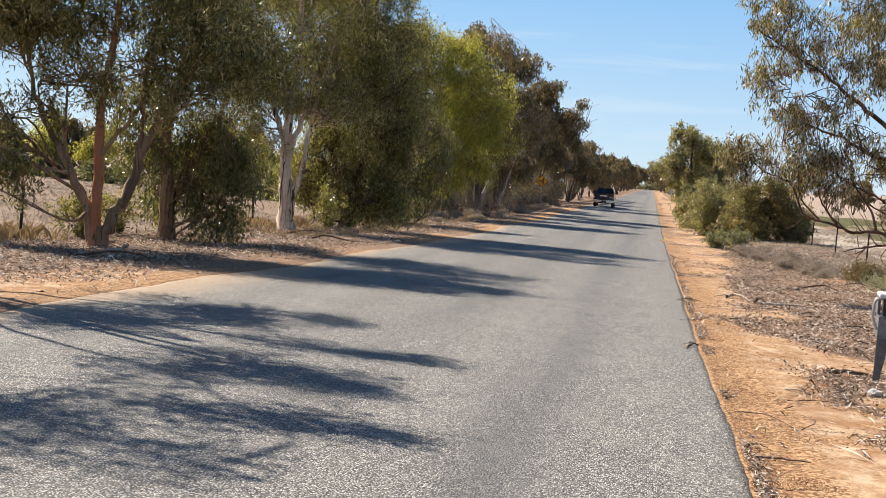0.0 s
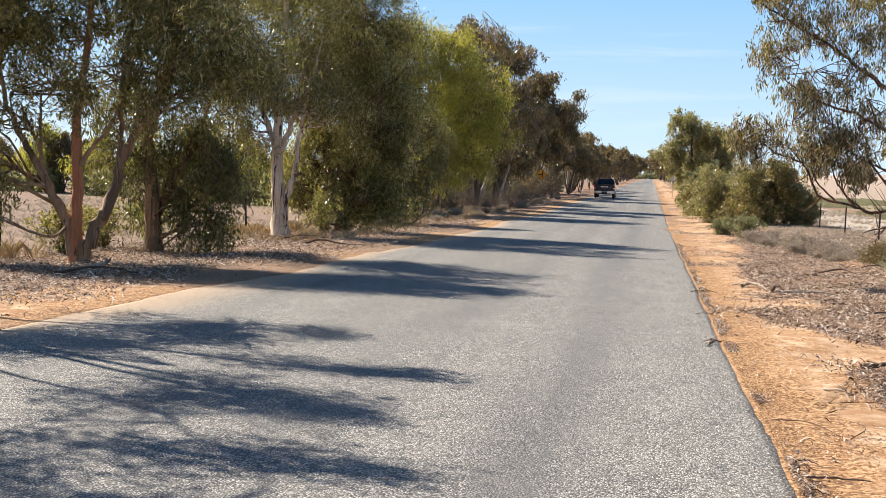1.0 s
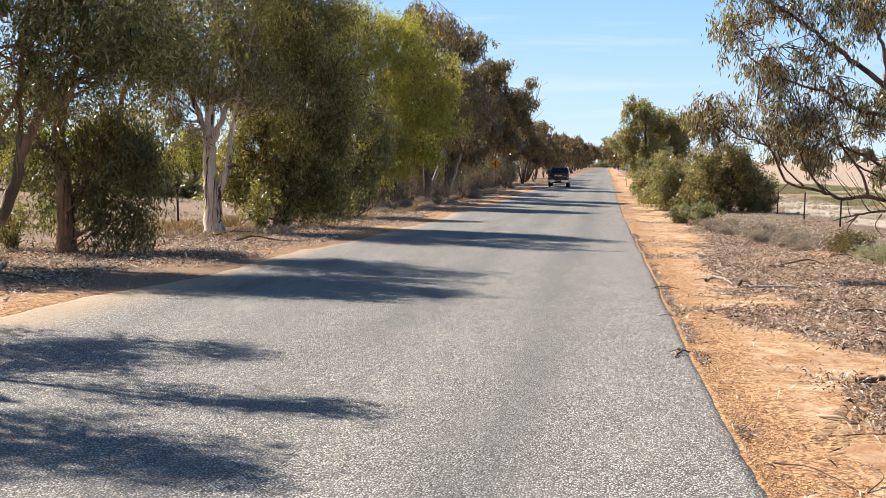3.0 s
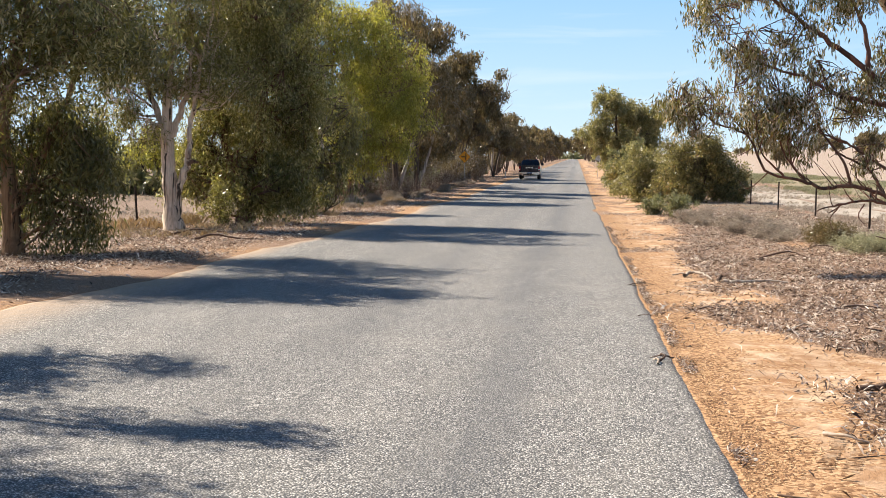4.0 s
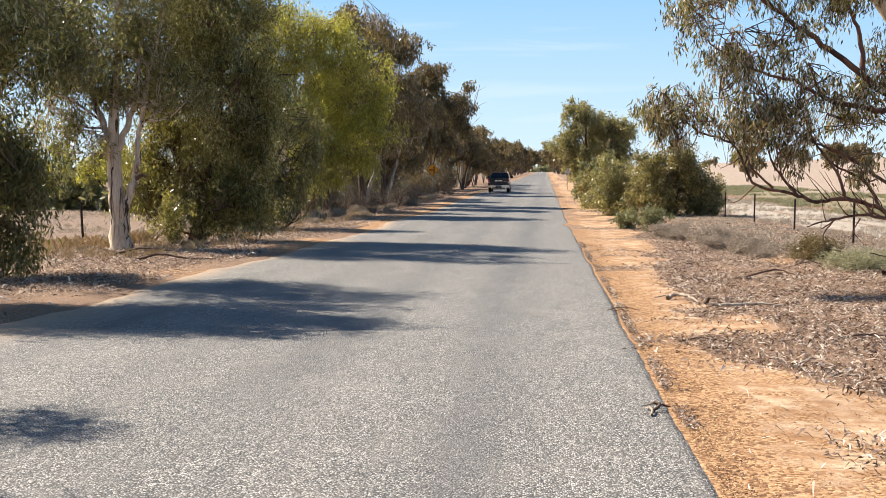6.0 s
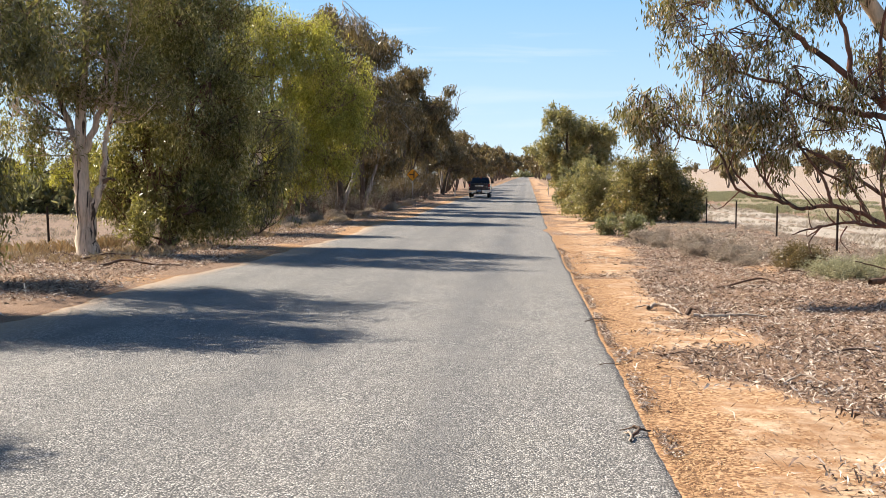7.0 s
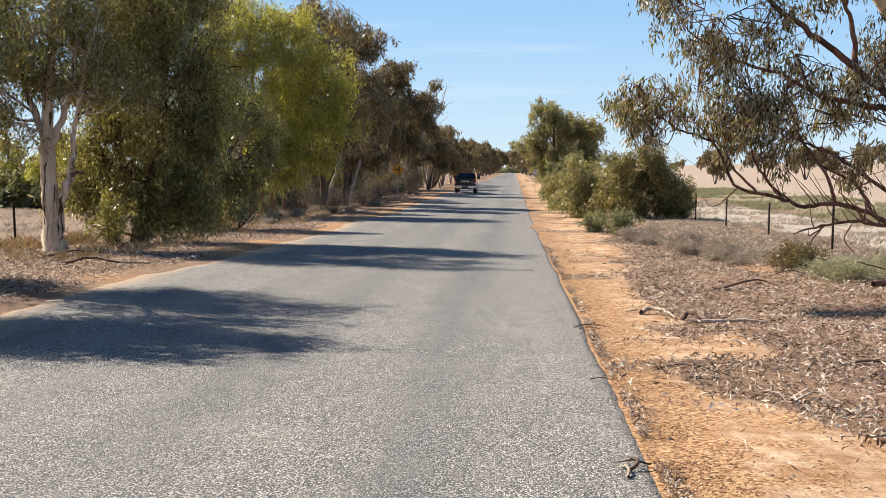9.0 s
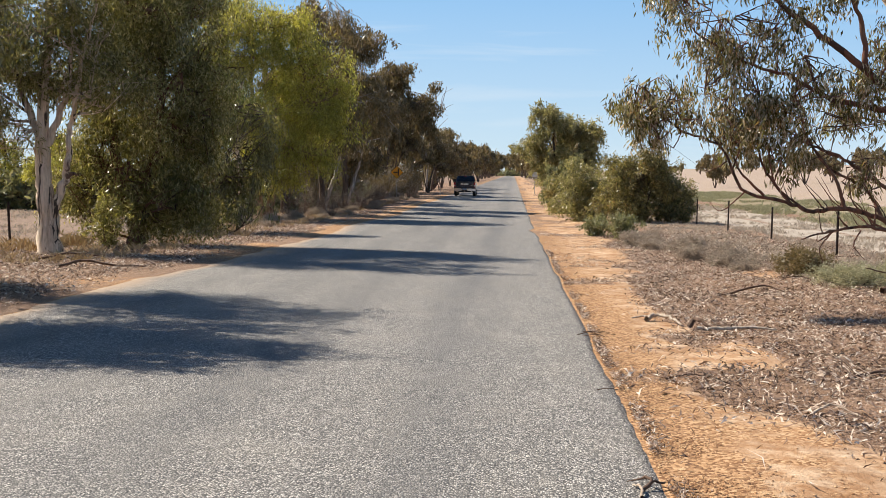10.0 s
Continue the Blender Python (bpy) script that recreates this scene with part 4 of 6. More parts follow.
far_gum = tree("mallee", (-10.4, 168), [
    ([(0, 0, 0), (0.2, 0, 1.8), (0.3, 0, 4), (0.2, 0, 7)], 0.24, 0.08), ([(-0.1, 0, 0.1), (-0.8, 0.2, 2.2), (-1.2, 0.4, 5)], 0.15, 0.06), ([(0.1, 0, 0.1), (0.9, 0.1, 2.2), (1.7, 0.2, 4.6)], 0.15, 0.06)],
    [(0.2, 0, 6.6, 2.2, 2.2, 1.7), (-1.5, 0, 5.0, 1.6, 1.7, 1.5), (1.8, 0.4, 4.9, 1.8, 1.8, 1.5), (0, 0.5, 4.2, 1.7, 1.7, 1.0, 0.8), (2.3, 0, 3.2, 1.0, 1.2, 0.8, 0.7)],
    BARK_DARK, LEAF_BROWN, "round-crowned roadside gum with olive foliage", seed=24, group="gums along the road", sprays=22, per=10, length=0.62, width=0.26, drop=0.6, sides=4, twig=0.03, twigs=0.15)
rng_row = random.Random(5)
for k, (x, y) in enumerate([(-11.4, 63.5), (-11.5, 78), (-12.0, 88), (-13.4, 92), (-10.6, 106), (-11.8, 112), (-9.8, 121), (-10.9, 131), (-9.4, 141)]):
    s = rng_row.uniform(0.8, 1.02)
    copy_thing([low_gum, roadside][k % 2] if y > 80 else low_gum, pose(x, y, gz(x, y) - 0.03, 0, 0, rng_row.uniform(0, 360)) @ Matrix.Scale(s, 4))
for k in range(26):
    y = 162 + 12 * k + 0.35 * k * k + rng_row.uniform(-3, 3)
    x = -9.3 + ROAD_SLANT * (y - 150) + rng_row.uniform(-3.0, 0.6)
    s = rng_row.uniform(0.75, 1.15) * (1.35 if y > 300 else 1.0)
    copy_thing([round_gum, far_gum][y > 190], pose(x, y, gz(x, y) - 0.05, 0, 0, rng_row.uniform(0, 360)) @ Matrix.Scale(s, 4))
for k in range(24):
    y = 128 + 13 * k + 0.5 * k * k + rng_row.uniform(-3, 3)
    x = 5.6 + ROAD_SLANT * (y - 100) + rng_row.uniform(-0.6, 3.0)
    s = rng_row.uniform(0.6, 1.0) * (1.6 if y > 300 else 1.0)
    copy_thing([round_gum, far_gum][y > 190], pose(x, y, gz(x, y) - 0.05, 0, 0, rng_row.uniform(0, 360)) @ Matrix.Scale(s, 4))
for k in range(9):
    x, y = -14 + 4.6 * k + rng_row.uniform(-1, 1), 800 + rng_row.uniform(0, 60)
    copy_thing([round_gum, far_gum][y > 190], pose(x, y, gz(x, y) - 0.05, 0, 0, rng_row.uniform(0, 360)) @ Matrix.Scale(rng_row.uniform(1.9, 2.6), 4))

# bare dead gum
tree("dead_tree", (-9.2, 134), [
    ([(0, 0, 0), (0.2, 0, 3), (0.5, 0, 6.5), (1.6, 0, 9.6), (2.2, 0, 12)], 0.14, 0.02), ([(0.5, 0, 6), (0.9, 0, 8), (0.9, 0, 10.5), (1.3, 0, 12.4)], 0.06, 0.012), ([(1.2, 0, 8.6), (2.2, 0, 9.6), (3.0, 0, 10.0)], 0.04, 0.012),
    ([(0.4, 0, 5.6), (1.4, 0, 7.4), (2.4, 0, 8.4)], 0.05, 0.012), ([(1.6, 0, 9.6), (1.8, 0, 11), (2.9, 0, 11.8)], 0.035, 0.012)],
    [(0.2, 0, 3.2, 0.6, 0.6, 0.5)], BARK_GREY, LEAF_BROWN, "bare dead gum with pale branches", seed=31, sprays=8, per=10, length=0.3, width=0.08)

# ---- the gum over the near verge ----
rng_twig = np.random.default_rng(43)
bare_twigs = []
for low in ([(-2.6, -0.8, 1.06), (-3.0, -0.8, 1.24), (-3.5, -0.8, 1.34), (-3.85, -0.8, 1.29), (-4.2, -0.8, 1.42), (-4.78, -0.8, 1.58), (-5.1, -0.8, 2.15)], [(-2.65, -0.8, 1.5), (-3.2, -0.8, 1.86), (-3.6, -0.8, 2.08), (-4.0, -0.8, 2.25)],
            [(-2.7, -0.8, 1.04), (-3.2, -0.9, 1.1), (-3.75, -0.9, 1.0)]):
    run = curve_through(low, 40)
    for k in range(12):
        p = run[rng_twig.integers(0, 40)]
        way = np.array([-0.35 - 0.4 * rng_twig.random(), rng_twig.normal() * 0.35, rng_twig.choice([0.7, 0.5, -0.35])]) * rng_twig.uniform(0.3, 0.8)
        bare_twigs.append(([tuple(p), tuple(p + way * 0.5 + rng_twig.normal(size=3) * 0.06), tuple(p + way + (0, 0, 0.08))], rng_twig.uniform(0.008, 0.016), 0.003))
tree("river_gum", (7.9, 23.6), [
    ([(0, 0, 0), (-0.4, 0, 1.2), (-1.3, 0, 2.4), (-2.2, -0.1, 3.7), (-2.9, -0.2, 4.6), (-3.5, -0.3, 6.2), (-3.6, -0.3, 8)], 0.24, 0.04),
    ([(-1.4, -0.1, 2.4), (-2.6, -0.8, 2.75), (-3.5, -0.8, 3.45), (-4.05, -0.8, 3.85), (-4.65, -0.8, 4.3), (-5.4, -0.8, 4.75), (-6.1, -0.8, 5.2)], 0.062, 0.014),
    ([(-1.2, -0.1, 2.2), (-2.7, -0.8, 2.65), (-3.0, -0.8, 2.68), (-3.55, -0.8, 2.8), (-3.9, -0.8, 2.95), (-4.2, -0.8, 3.12), (-4.8, -0.8, 3.3), (-5.5, -0.8, 3.7)], 0.055, 0.012),
    ([(-0.3, 0, 0.85), (-1.6, -0.6, 0.9), (-2.6, -0.8, 1.06), (-3.0, -0.8, 1.24), (-3.5, -0.8, 1.34), (-3.85, -0.8, 1.29), (-4.2, -0.8, 1.42), (-4.78, -0.8, 1.58), (-5.1, -0.8, 2.15), (-5.6, -0.8, 2.35), (-5.95, -0.8, 2.6), (-6.3, -0.8, 2.9)], 0.046, 0.008),
    ([(-0.9, 0, 1.8), (-2.2, -0.6, 1.45), (-2.65, -0.8, 1.5), (-3.2, -0.8, 1.86), (-3.6, -0.8, 2.08), (-4.0, -0.8, 2.25), (-4.6, -0.8, 2.6)], 0.037, 0.009),
    ([(-2.0, -0.7, 1.0), (-2.7, -0.8, 1.04), (-3.2, -0.9, 1.1), (-3.75, -0.9, 1.0), (-4.0, -0.9, 0.92)], 0.032, 0.008),
    ([(-3.4, -0.8, 1.32), (-3.55, -0.8, 1.75), (-3.95, -0.8, 2.3), (-4.1, -0.8, 2.8)], 0.028, 0.008),
    ([(-4.1, -0.8, 1.36), (-4.5, -0.7, 1.9), (-4.6, -0.7, 2.4)], 0.024, 0.007),
    ([(-2.9, -0.8, 1.2), (-3.1, -0.7, 1.6), (-3.6, -0.6, 1.9), (-3.9, -0.6, 2.3)], 0.028, 0.008),
    ([(-2.6, -0.8, 1.08), (-2.75, -0.9, 1.7), (-2.7, -0.9, 2.3), (-3.0, -0.9, 2.9)], 0.03, 0.008),
    ([(-2.3, -0.75, 1.0), (-2.2, -0.8, 1.6), (-2.5, -0.8, 2.2)], 0.03, 0.008),
    ([(-4.5, -0.8, 1.5), (-4.9, -0.9, 1.9), (-5.0, -0.9, 2.5)], 0.02, 0.006),
    ([(-3.6, -0.85, 1.0), (-3.75, -0.9, 0.8), (-3.7, -0.9, 0.6)], 0.012, 0.004),
    ([(-3.2, -0.85, 1.05), (-3.3, -0.9, 0.85), (-3.15, -0.9, 0.65)], 0.012, 0.004),
    ([(-3.2, -0.8, 3.2), (-3.3, -0.7, 4.0), (-3.9, -0.6, 5.2)], 0.045, 0.014),
    ([(-2.7, -0.8, 2.75), (-2.8, -0.8, 3.6), (-2.6, -0.8, 4.8)], 0.045, 0.014)] + bare_twigs,
    [(-6.2, -0.9, 2.85, 0.5, 0.45, 0.4, 1.3), (-6.0, -0.9, 2.4, 0.35, 0.35, 0.3, 1.2), (-5.7, -0.9, 2.7, 0.4, 0.4, 0.3, 0.8), (-5.3, -0.8, 3.75, 0.6, 0.6, 0.45, 0.9), (-5.8, -0.8, 4.25, 0.5, 0.5, 0.35, 0.9), (-5.0, -0.8, 2.75, 0.7, 0.6, 0.45, 1.2), (-4.4, -0.8, 2.6, 0.6, 0.6, 0.4, 1.1), (-4.6, -0.8, 3.7, 0.8, 0.7, 0.5, 0.45),
     (-5.0, -0.8, 4.7, 0.8, 0.8, 0.5, 0.9), (-3.8, -0.8, 4.6, 0.9, 0.8, 0.5, 1.2), (-3.5, -0.8, 2.7, 0.7, 0.7, 0.4, 0.8), (-3.9, -0.6, 5.7, 1.2, 1.2, 0.7, 0.9), (-5.6, -0.8, 5.5, 0.9, 0.9, 0.6, 0.9), (-2.6, -0.6, 3.5, 0.8, 0.7, 0.5, 1.1),
     (-2.7, -0.8, 5.2, 1.0, 1.0, 0.7, 0.8), (-2.6, -0.3, 7.2, 1.6, 1.6, 1.1), (-4.4, -0.3, 7.4, 1.5, 1.5, 1.1), (-4.9, -0.8, 3.25, 0.6, 0.6, 0.35, 0.5), (-4.1, -0.8, 3.15, 0.6, 0.6, 0.35, 0.4), (-5.0, -0.8, 2.3, 0.4, 0.5, 0.3, 1.0), (-4.3, -0.8, 2.1, 0.4, 0.4, 0.3, 0.8), (-3.0, -0.8, 3.0, 0.6, 0.6, 0.35, 0.9), (-3.2, -0.8, 1.9, 0.4, 0.4, 0.25, 0.6), (-2.4, -0.7, 2.2, 0.5, 0.5, 0.3, 0.6)],
    BARK_WHITE, LEAF_RIVER, "gum with reddish limbs and hanging grey-green leaves", seed=41, sprays=190, per=30, drop=0.16, spread=0.055, length=0.105, width=0.022, droop=0.6, twig=0.006, clumps=10, limb_bark=BARK_RED, twigs=1.2)

# ---- bushes on the near side ----


def bush(name, base, lobes, leaf, label, seed, per=40, sprays=110, length=0.11, width=0.035, group="", drop=0.25, droop=0.2, spread=0.1):
    stems = [([(0, 0, 0), (0.25 * math.cos(a), 0.25 * math.sin(a), 0.5), (0.6 * math.cos(a), 0.6 * math.sin(a), 1.2)], 0.06, 0.02) for a in (0.4, 1.9, 3.3, 4.9)]
    return tree(name, base, stems, lobes, BARK_DARK, leaf, label, "bush", seed, sprays, per, drop, spread, length, width, droop, group, 0.008, 6)


bush("bush", (6.0, 57), [(0, 0, 1.9, 1.7, 1.7, 1.4, 1.1), (1.1, -0.2, 1.3, 1.2, 1.2, 1.1), (-0.9, -0.3, 1.2, 1.2, 1.2, 1.1), (0.5, -0.6, 2.5, 1.0, 1.0, 0.7), (-0.5, -0.5, 0.6, 1.3, 1.1, 0.6), (1.6, -0.3, 0.7, 0.7, 0.8, 0.6), (0.2, -0.9, 3.0, 0.7, 0.7, 0.45), (-0.9, -0.6, 2.6, 0.7, 0.7, 0.5)],
     LEAF_SCRUB, "broad dense roadside bush, dark olive with rusty tips", 51, length=0.15, width=0.045, per=40)
bush("bush", (3.9, 60), [(0, 0, 1.7, 1.4, 1.4, 1.2), (-0.9, -0.2, 1.0, 1.0, 1.0, 0.9), (0.9, -0.3, 1.4, 1.1, 1.1, 1.0), (-0.2, -0.6, 0.5, 1.2, 1.0, 0.5)],
     LEAF_PALE, "grey-green bush beside the road", 52, length=0.15, width=0.045, per=40)
bush("bush", (3.4, 72), [(0, 0, 1.5, 1.2, 1.4, 1.2), (-0.3, -1.2, 0.8, 0.9, 0.9, 0.7), (1.0, 0, 1.8, 1.2, 1.2, 1.0)], LEAF_BUSH, "olive bush beside the road", 53, length=0.22, width=0.07, sprays=70)
bush("bush", (3.6, 86), [(0, 0, 1.6, 1.2, 1.4, 1.3), (0.9, 0, 2.4, 1.2, 1.2, 1.2), (-0.4, -1.2, 0.8, 0.9, 0.9, 0.7)], LEAF_GREY, "grey-green bush beside the road", 54, length=0.25, width=0.08, sprays=60)
tree("gum_tree", (4.6, 104), [([(0, 0, 0), (-0.2, 0, 1.8), (-0.6, 0, 4), (-0.6, 0, 6.5)], 0.2, 0.05), ([(0.1, 0, 0), (0.8, 0, 2), (1.6, 0, 4.6)], 0.15, 0.05)],
     [(-1.1, 0, 6.6, 1.7, 1.7, 1.4), (-2.2, 0, 4.4, 1.5, 1.6, 1.6), (0.6, 0, 5.6, 1.7, 1.8, 1.5), (2.2, 0, 5.3, 1.2, 1.4, 1.2), (0.2, 0, 3.4, 1.8, 1.8, 1.4), (2.2, 0, 3.4, 1.4, 1.4, 1.2), (-0.8, 0, 2.0, 1.4, 1.4, 1.0)],
     BARK_DARK, LEAF_PALE, "round roadside gum with olive crown", seed=55, grow=1.09, sprays=60, per=26, length=0.3, width=0.09, droop=0.35)

# ---- far trees on the paddocks ----
rng_far = random.Random(9)
for k in range(20):
    x, y = -24 - 3.4 * k + rng_far.uniform(-1.5, 1.5), 66 + 1.5 * k + rng_far.uniform(-3, 5)
    copy_thing(far_gum if k > 7 else round_gum, pose(x, y, gz(x, y) - 0.1, 0, 0, rng_far.uniform(0, 360)) @ Matrix.Scale(rng_far.uniform(0.32, 0.55), 4))
for k, (x, y) in enumerate([(-13.5, 66), (-12.8, 75), (-13.6, 82), (-13.2, 95), (-13.5, 103), (-13.0, 118), (-12.4, 126)]):
    copy_thing(low_gum, pose(x, y, gz(x, y) - 0.1, 0, 0, 77 * k) @ Matrix.Scale(0.72 + 0.06 * (k % 4), 4))
for x, y, s in [(-8.4, 127, 0.85), (-8.8, 137, 0.9), (-8.2, 145, 0.8)]:
    copy_thing(low_gum, pose(x, y, gz(x, y) - 0.1, 0, 0, 50 * s) @ Matrix.Scale(s, 4))
beyond = tree("gum_tree", (-22.6, 63), [([(0, 0, 0), (0.1, 0, 1.0), (-0.2, 0, 2.2), (-0.1, 0, 3.2)], 0.12, 0.03), ([(0.1, 0, 0.2), (0.6, 0, 1.3), (1.1, 0.1, 2.4)], 0.08, 0.02), ([(-0.1, 0, 0.2), (-0.8, 0.1, 1.4), (-1.4, 0, 2.3)], 0.08, 0.02)],
              [(0, 0, 3.2, 1.2, 1.1, 0.7), (1.2, 0, 2.5, 0.9, 0.9, 0.7), (-1.4, 0, 2.4, 1.0, 0.9, 0.7), (0.3, -0.3, 2.1, 0.9, 0.8, 0.5, 0.7), (-0.5, 0.2, 3.9, 0.8, 0.8, 0.4)],
              BARK_DARK, LEAF_YELLOW, "low spreading gum with yellow-green leaves past the paddock", seed=62, group="trees past the paddock", sprays=60, per=22, length=0.22, width=0.06)
for k, (x, y, q) in enumerate([(-26.4, 65, 0.95), (-19.8, 61.5, 0.8), (-30.5, 66, 1.1), (-34.8, 68, 1.0), (-39.5, 69, 1.15), (-17.6, 64, 0.9), (-44.5, 70, 1.0)]):
    copy_thing(beyond, pose(x, y, gz(x, y) - 0.05, 0, 0, 71 * k) @ Matrix.Scale(q, 4))
thicket = bush("bush", (-26, 64), [(0, 0, 1.0, 1.9, 1.4, 1.1), (1.6, 0.3, 0.8, 1.2, 1.2, 0.8), (-1.7, 0.2, 0.8, 1.3, 1.2, 0.8)], LEAF_GREY, "grey-green low bush at the edge of the paddock", 61, length=0.4, width=0.16, sprays=26, per=14, group="bushes beyond the paddock")
for k in range(16):
    x, y = -20.5 - 4.3 * k + rng_far.uniform(-1, 1), 63 + 1.5 * k + rng_far.uniform(-2, 2)
    copy_thing(thicket, pose(x, y, gz(x, y) - 0.1, 0, 0, rng_far.uniform(0, 360)) @ Matrix.Scale(rng_far.uniform(0.7, 1.15), 4))
for k in range(17):
    x, y = -12.6 + 1.3 * math.sin(k * 2.1), 61 + 5.2 * k
    copy_thing(thicket, pose(x, y, gz(x, y) - 0.1, 0, 0, 63 * k) @ Matrix.Scale(0.55 + 0.12 * (k % 3), 4))
for k in range(9):
    x, y = -15 + 5 * k, 775 + 6 * (k % 3)
    copy_thing(thicket, pose(x, y, gz(x, y) - 0.3, 0, 0, 61 * k) @ Matrix.Scale(2.6, 4))
for k in range(30):
    x, y = 84 + 6.6 * k + rng_far.uniform(-3, 3), 640 + rng_far.uniform(-20, 60)
    copy_thing(far_gum, pose(x, y, gz(x, y) - 0.3, 0, 0, 47 * k) @ Matrix.Scale(rng_far.uniform(0.6, 1.0), 4))
for x, y, s in [(48, 190, 0.75), (62, 205, 0.6), (38, 205, 0.55), (82, 300, 0.9), (95, 310, 0.8), (30, 170, 0.5), (110, 330, 0.9), (54, 196, 0.5), (128, 420, 1.2), (150, 430, 1.1), (100, 440, 1.0), (75, 430, 1.1),
                (176, 520, 1.3), (140, 560, 1.3), (205, 600, 1.5), (110, 600, 1.4), (165, 640, 1.5), (88, 520, 0.9), (190, 700, 1.6), (215, 690, 1.5), (232, 720, 1.7), (250, 700, 1.4), (150, 700, 1.5), (128, 690, 1.3), (172, 690, 1.4)]:
    copy_thing(far_gum, pose(x, y, gz(x, y) - 0.1, 0, 0, rng_far.uniform(0, 360)) @ Matrix.Scale(s, 4))

# ---- low scrub ----


def scrub(name, base, r, h, leaf, label, seed, group, n=26, per=30, length=0.06, width=0.02, wood=STICK_DARK, thick=0.009):
    """A low rounded shrub of fine stiff twigs and small leaves."""
    rng = np.random.default_rng(seed)
    root = new(name)
    root.matrix_world = pose(base[0], base[1], gz(*base) - 0.02)
    tubes = Tubes()
    tips = []
    for k in range(n):
        a, q = rng.uniform(0, 2 * np.pi), rng.random() ** 0.6
        tip = np.array([r * q * np.cos(a), r * q * np.sin(a), h * (1.05 - 0.55 * q * q) * rng.uniform(0.75, 1.1)])
        m = tip * (0.4, 0.4, 0.55) + rng.normal(size=3) * 0.03
        line = curve_through([(tip[0] * 0.15, tip[1] * 0.15, 0), m, tip], 5)
        tubes.add(line, np.linspace(thick, thick / 3, 5), 3)
        for u in (0.35, 0.5, 0.65, 0.8, 0.9, 1.0):
            tips.append(line[min(4, int(u * 4.99))] + rng.normal(size=3) * 0.07)
    part("brushwood", tubes.mesh("brushwood", wood), root)["kind"] = "stuff"
    c = np.array(tips)
    c[:, 2] = np.clip(c[:, 2], 0.05, None)
    part("foliage", leaf_mesh("foliage", rng, c, per, 0.0, 0.055, length, width, -0.35, leaf), root)["kind"] = "stuff"
    return tagged(root, label, "shrub", group)


salts = [scrub("saltbush", (3.5, 39.2), 0.62, 0.36, SALTBUSH, "low grey-purple saltbush on the verge", 71, "saltbushes"), scrub("saltbush", (4.4, 35.2), 0.7, 0.4, SALTBUSH, "low grey-purple saltbush on the verge", 72, "saltbushes", 32),
         scrub("saltbush", (4.9, 31.8), 0.64, 0.36, SALTBUSH, "low grey-purple saltbush on the verge", 73, "saltbushes", 30)]
rng_s = random.Random(3)
for k, (x, y) in enumerate([(3.8, 37.4), (4.2, 33.0), (4.7, 29.9), (5.4, 29.6), (4.3, 40.5), (6.0, 28.4), (4.6, 43.5), (3.9, 41.8), (4.6, 31.0), (4.5, 36.4),
                            (-8.4, 58), (-8.7, 61), (-8.2, 64.5), (-8.6, 69), (-8.0, 74), (-8.5, 79.5), (-8.0, 85), (-8.3, 89), (-8.0, 95), (-8.7, 99), (-7.9, 104), (-8.4, 109), (-10.6, 74), (-11.2, 86), (-10.9, 97), (-9.3, 56), (-9.8, 53.5), (-9.0, 49),
                            (-9.4, 62), (-10.0, 66), (-9.0, 71), (-9.2, 77), (-8.7, 82), (-9.6, 87), (-8.9, 92), (-10.2, 80), (-10.8, 90), (-9.0, 67), (-10.2, 51), (-9.8, 41.5), (-11.6, 42)]):
    copy_thing(salts[k % 3], pose(x, y, gz(x, y) - 0.02, 0, 0, rng_s.uniform(0, 360)) @ Matrix.Scale(rng_s.uniform(0.5, 0.85), 4))
dead = scrub("dead_shrub", (-9.6, 64), 0.9, 1.25, SALTBUSH, "leafless grey twiggy shrub under the gums", 74, "dead shrubs", 40, 3, 0.05, 0.02)
for k in range(20):
    x, y = -10.2 - 1.1 * (k % 3) + rng_s.uniform(-0.4, 0.4), 66 + 3.1 * k + rng_s.uniform(-1, 1)
    copy_thing(dead, pose(x, y, gz(x, y) - 0.02, 0, 0, rng_s.uniform(0, 360)) @ Matrix.Scale(rng_s.uniform(0.8, 1.3), 4))
for k in range(13):
    x, y = -15.2 + 1.4 * math.sin(k * 1.7), 66 + 5.4 * k
    copy_thing(thicket, pose(x, y, gz(x, y) - 0.1, 0, 0, 41 * k) @ Matrix.Scale(0.75 + 0.14 * (k % 3), 4))
for k in range(20):
    x, y = -9.8 + 1.5 * math.sin(k * 1.7), 57 + 2.9 * k
    copy_thing(dead, pose(x, y, gz(x, y) - 0.02, 0, 0, 53 * k) @ Matrix.Scale(0.7 + 0.2 * (k % 3), 4))
dry = scrub("dry_thicket", (-11.6, 66), 1.5, 2.7, LEAF_BROWN, "tall tangle of bare grey twigs under the gums", 90, "dry thickets", 80, 7, 0.14, 0.05, BARK_GREY, 0.022)
for k in range(26):
    x, y = -11.4 - 1.7 * (k % 3) + rng_s.uniform(-0.5, 0.5), 68 + 2.6 * k + rng_s.uniform(-0.8, 0.8)
    copy_thing(dry, pose(x, y, gz(x, y) - 0.02, 0, 0, rng_s.uniform(0, 360)) @ Matrix.Scale(rng_s.uniform(0.75, 1.25), 4))
for k in range(16):
    x, y = -9.6 - 1.5 * (k % 3) + rng_s.uniform(-0.4, 0.4), 98 + 3.6 * k + rng_s.uniform(-0.8, 0.8)
    copy_thing(dry, pose(x, y, gz(x, y) - 0.02, 0, 0, rng_s.uniform(0, 360)) @ Matrix.Scale(rng_s.uniform(0.7, 1.15), 4))
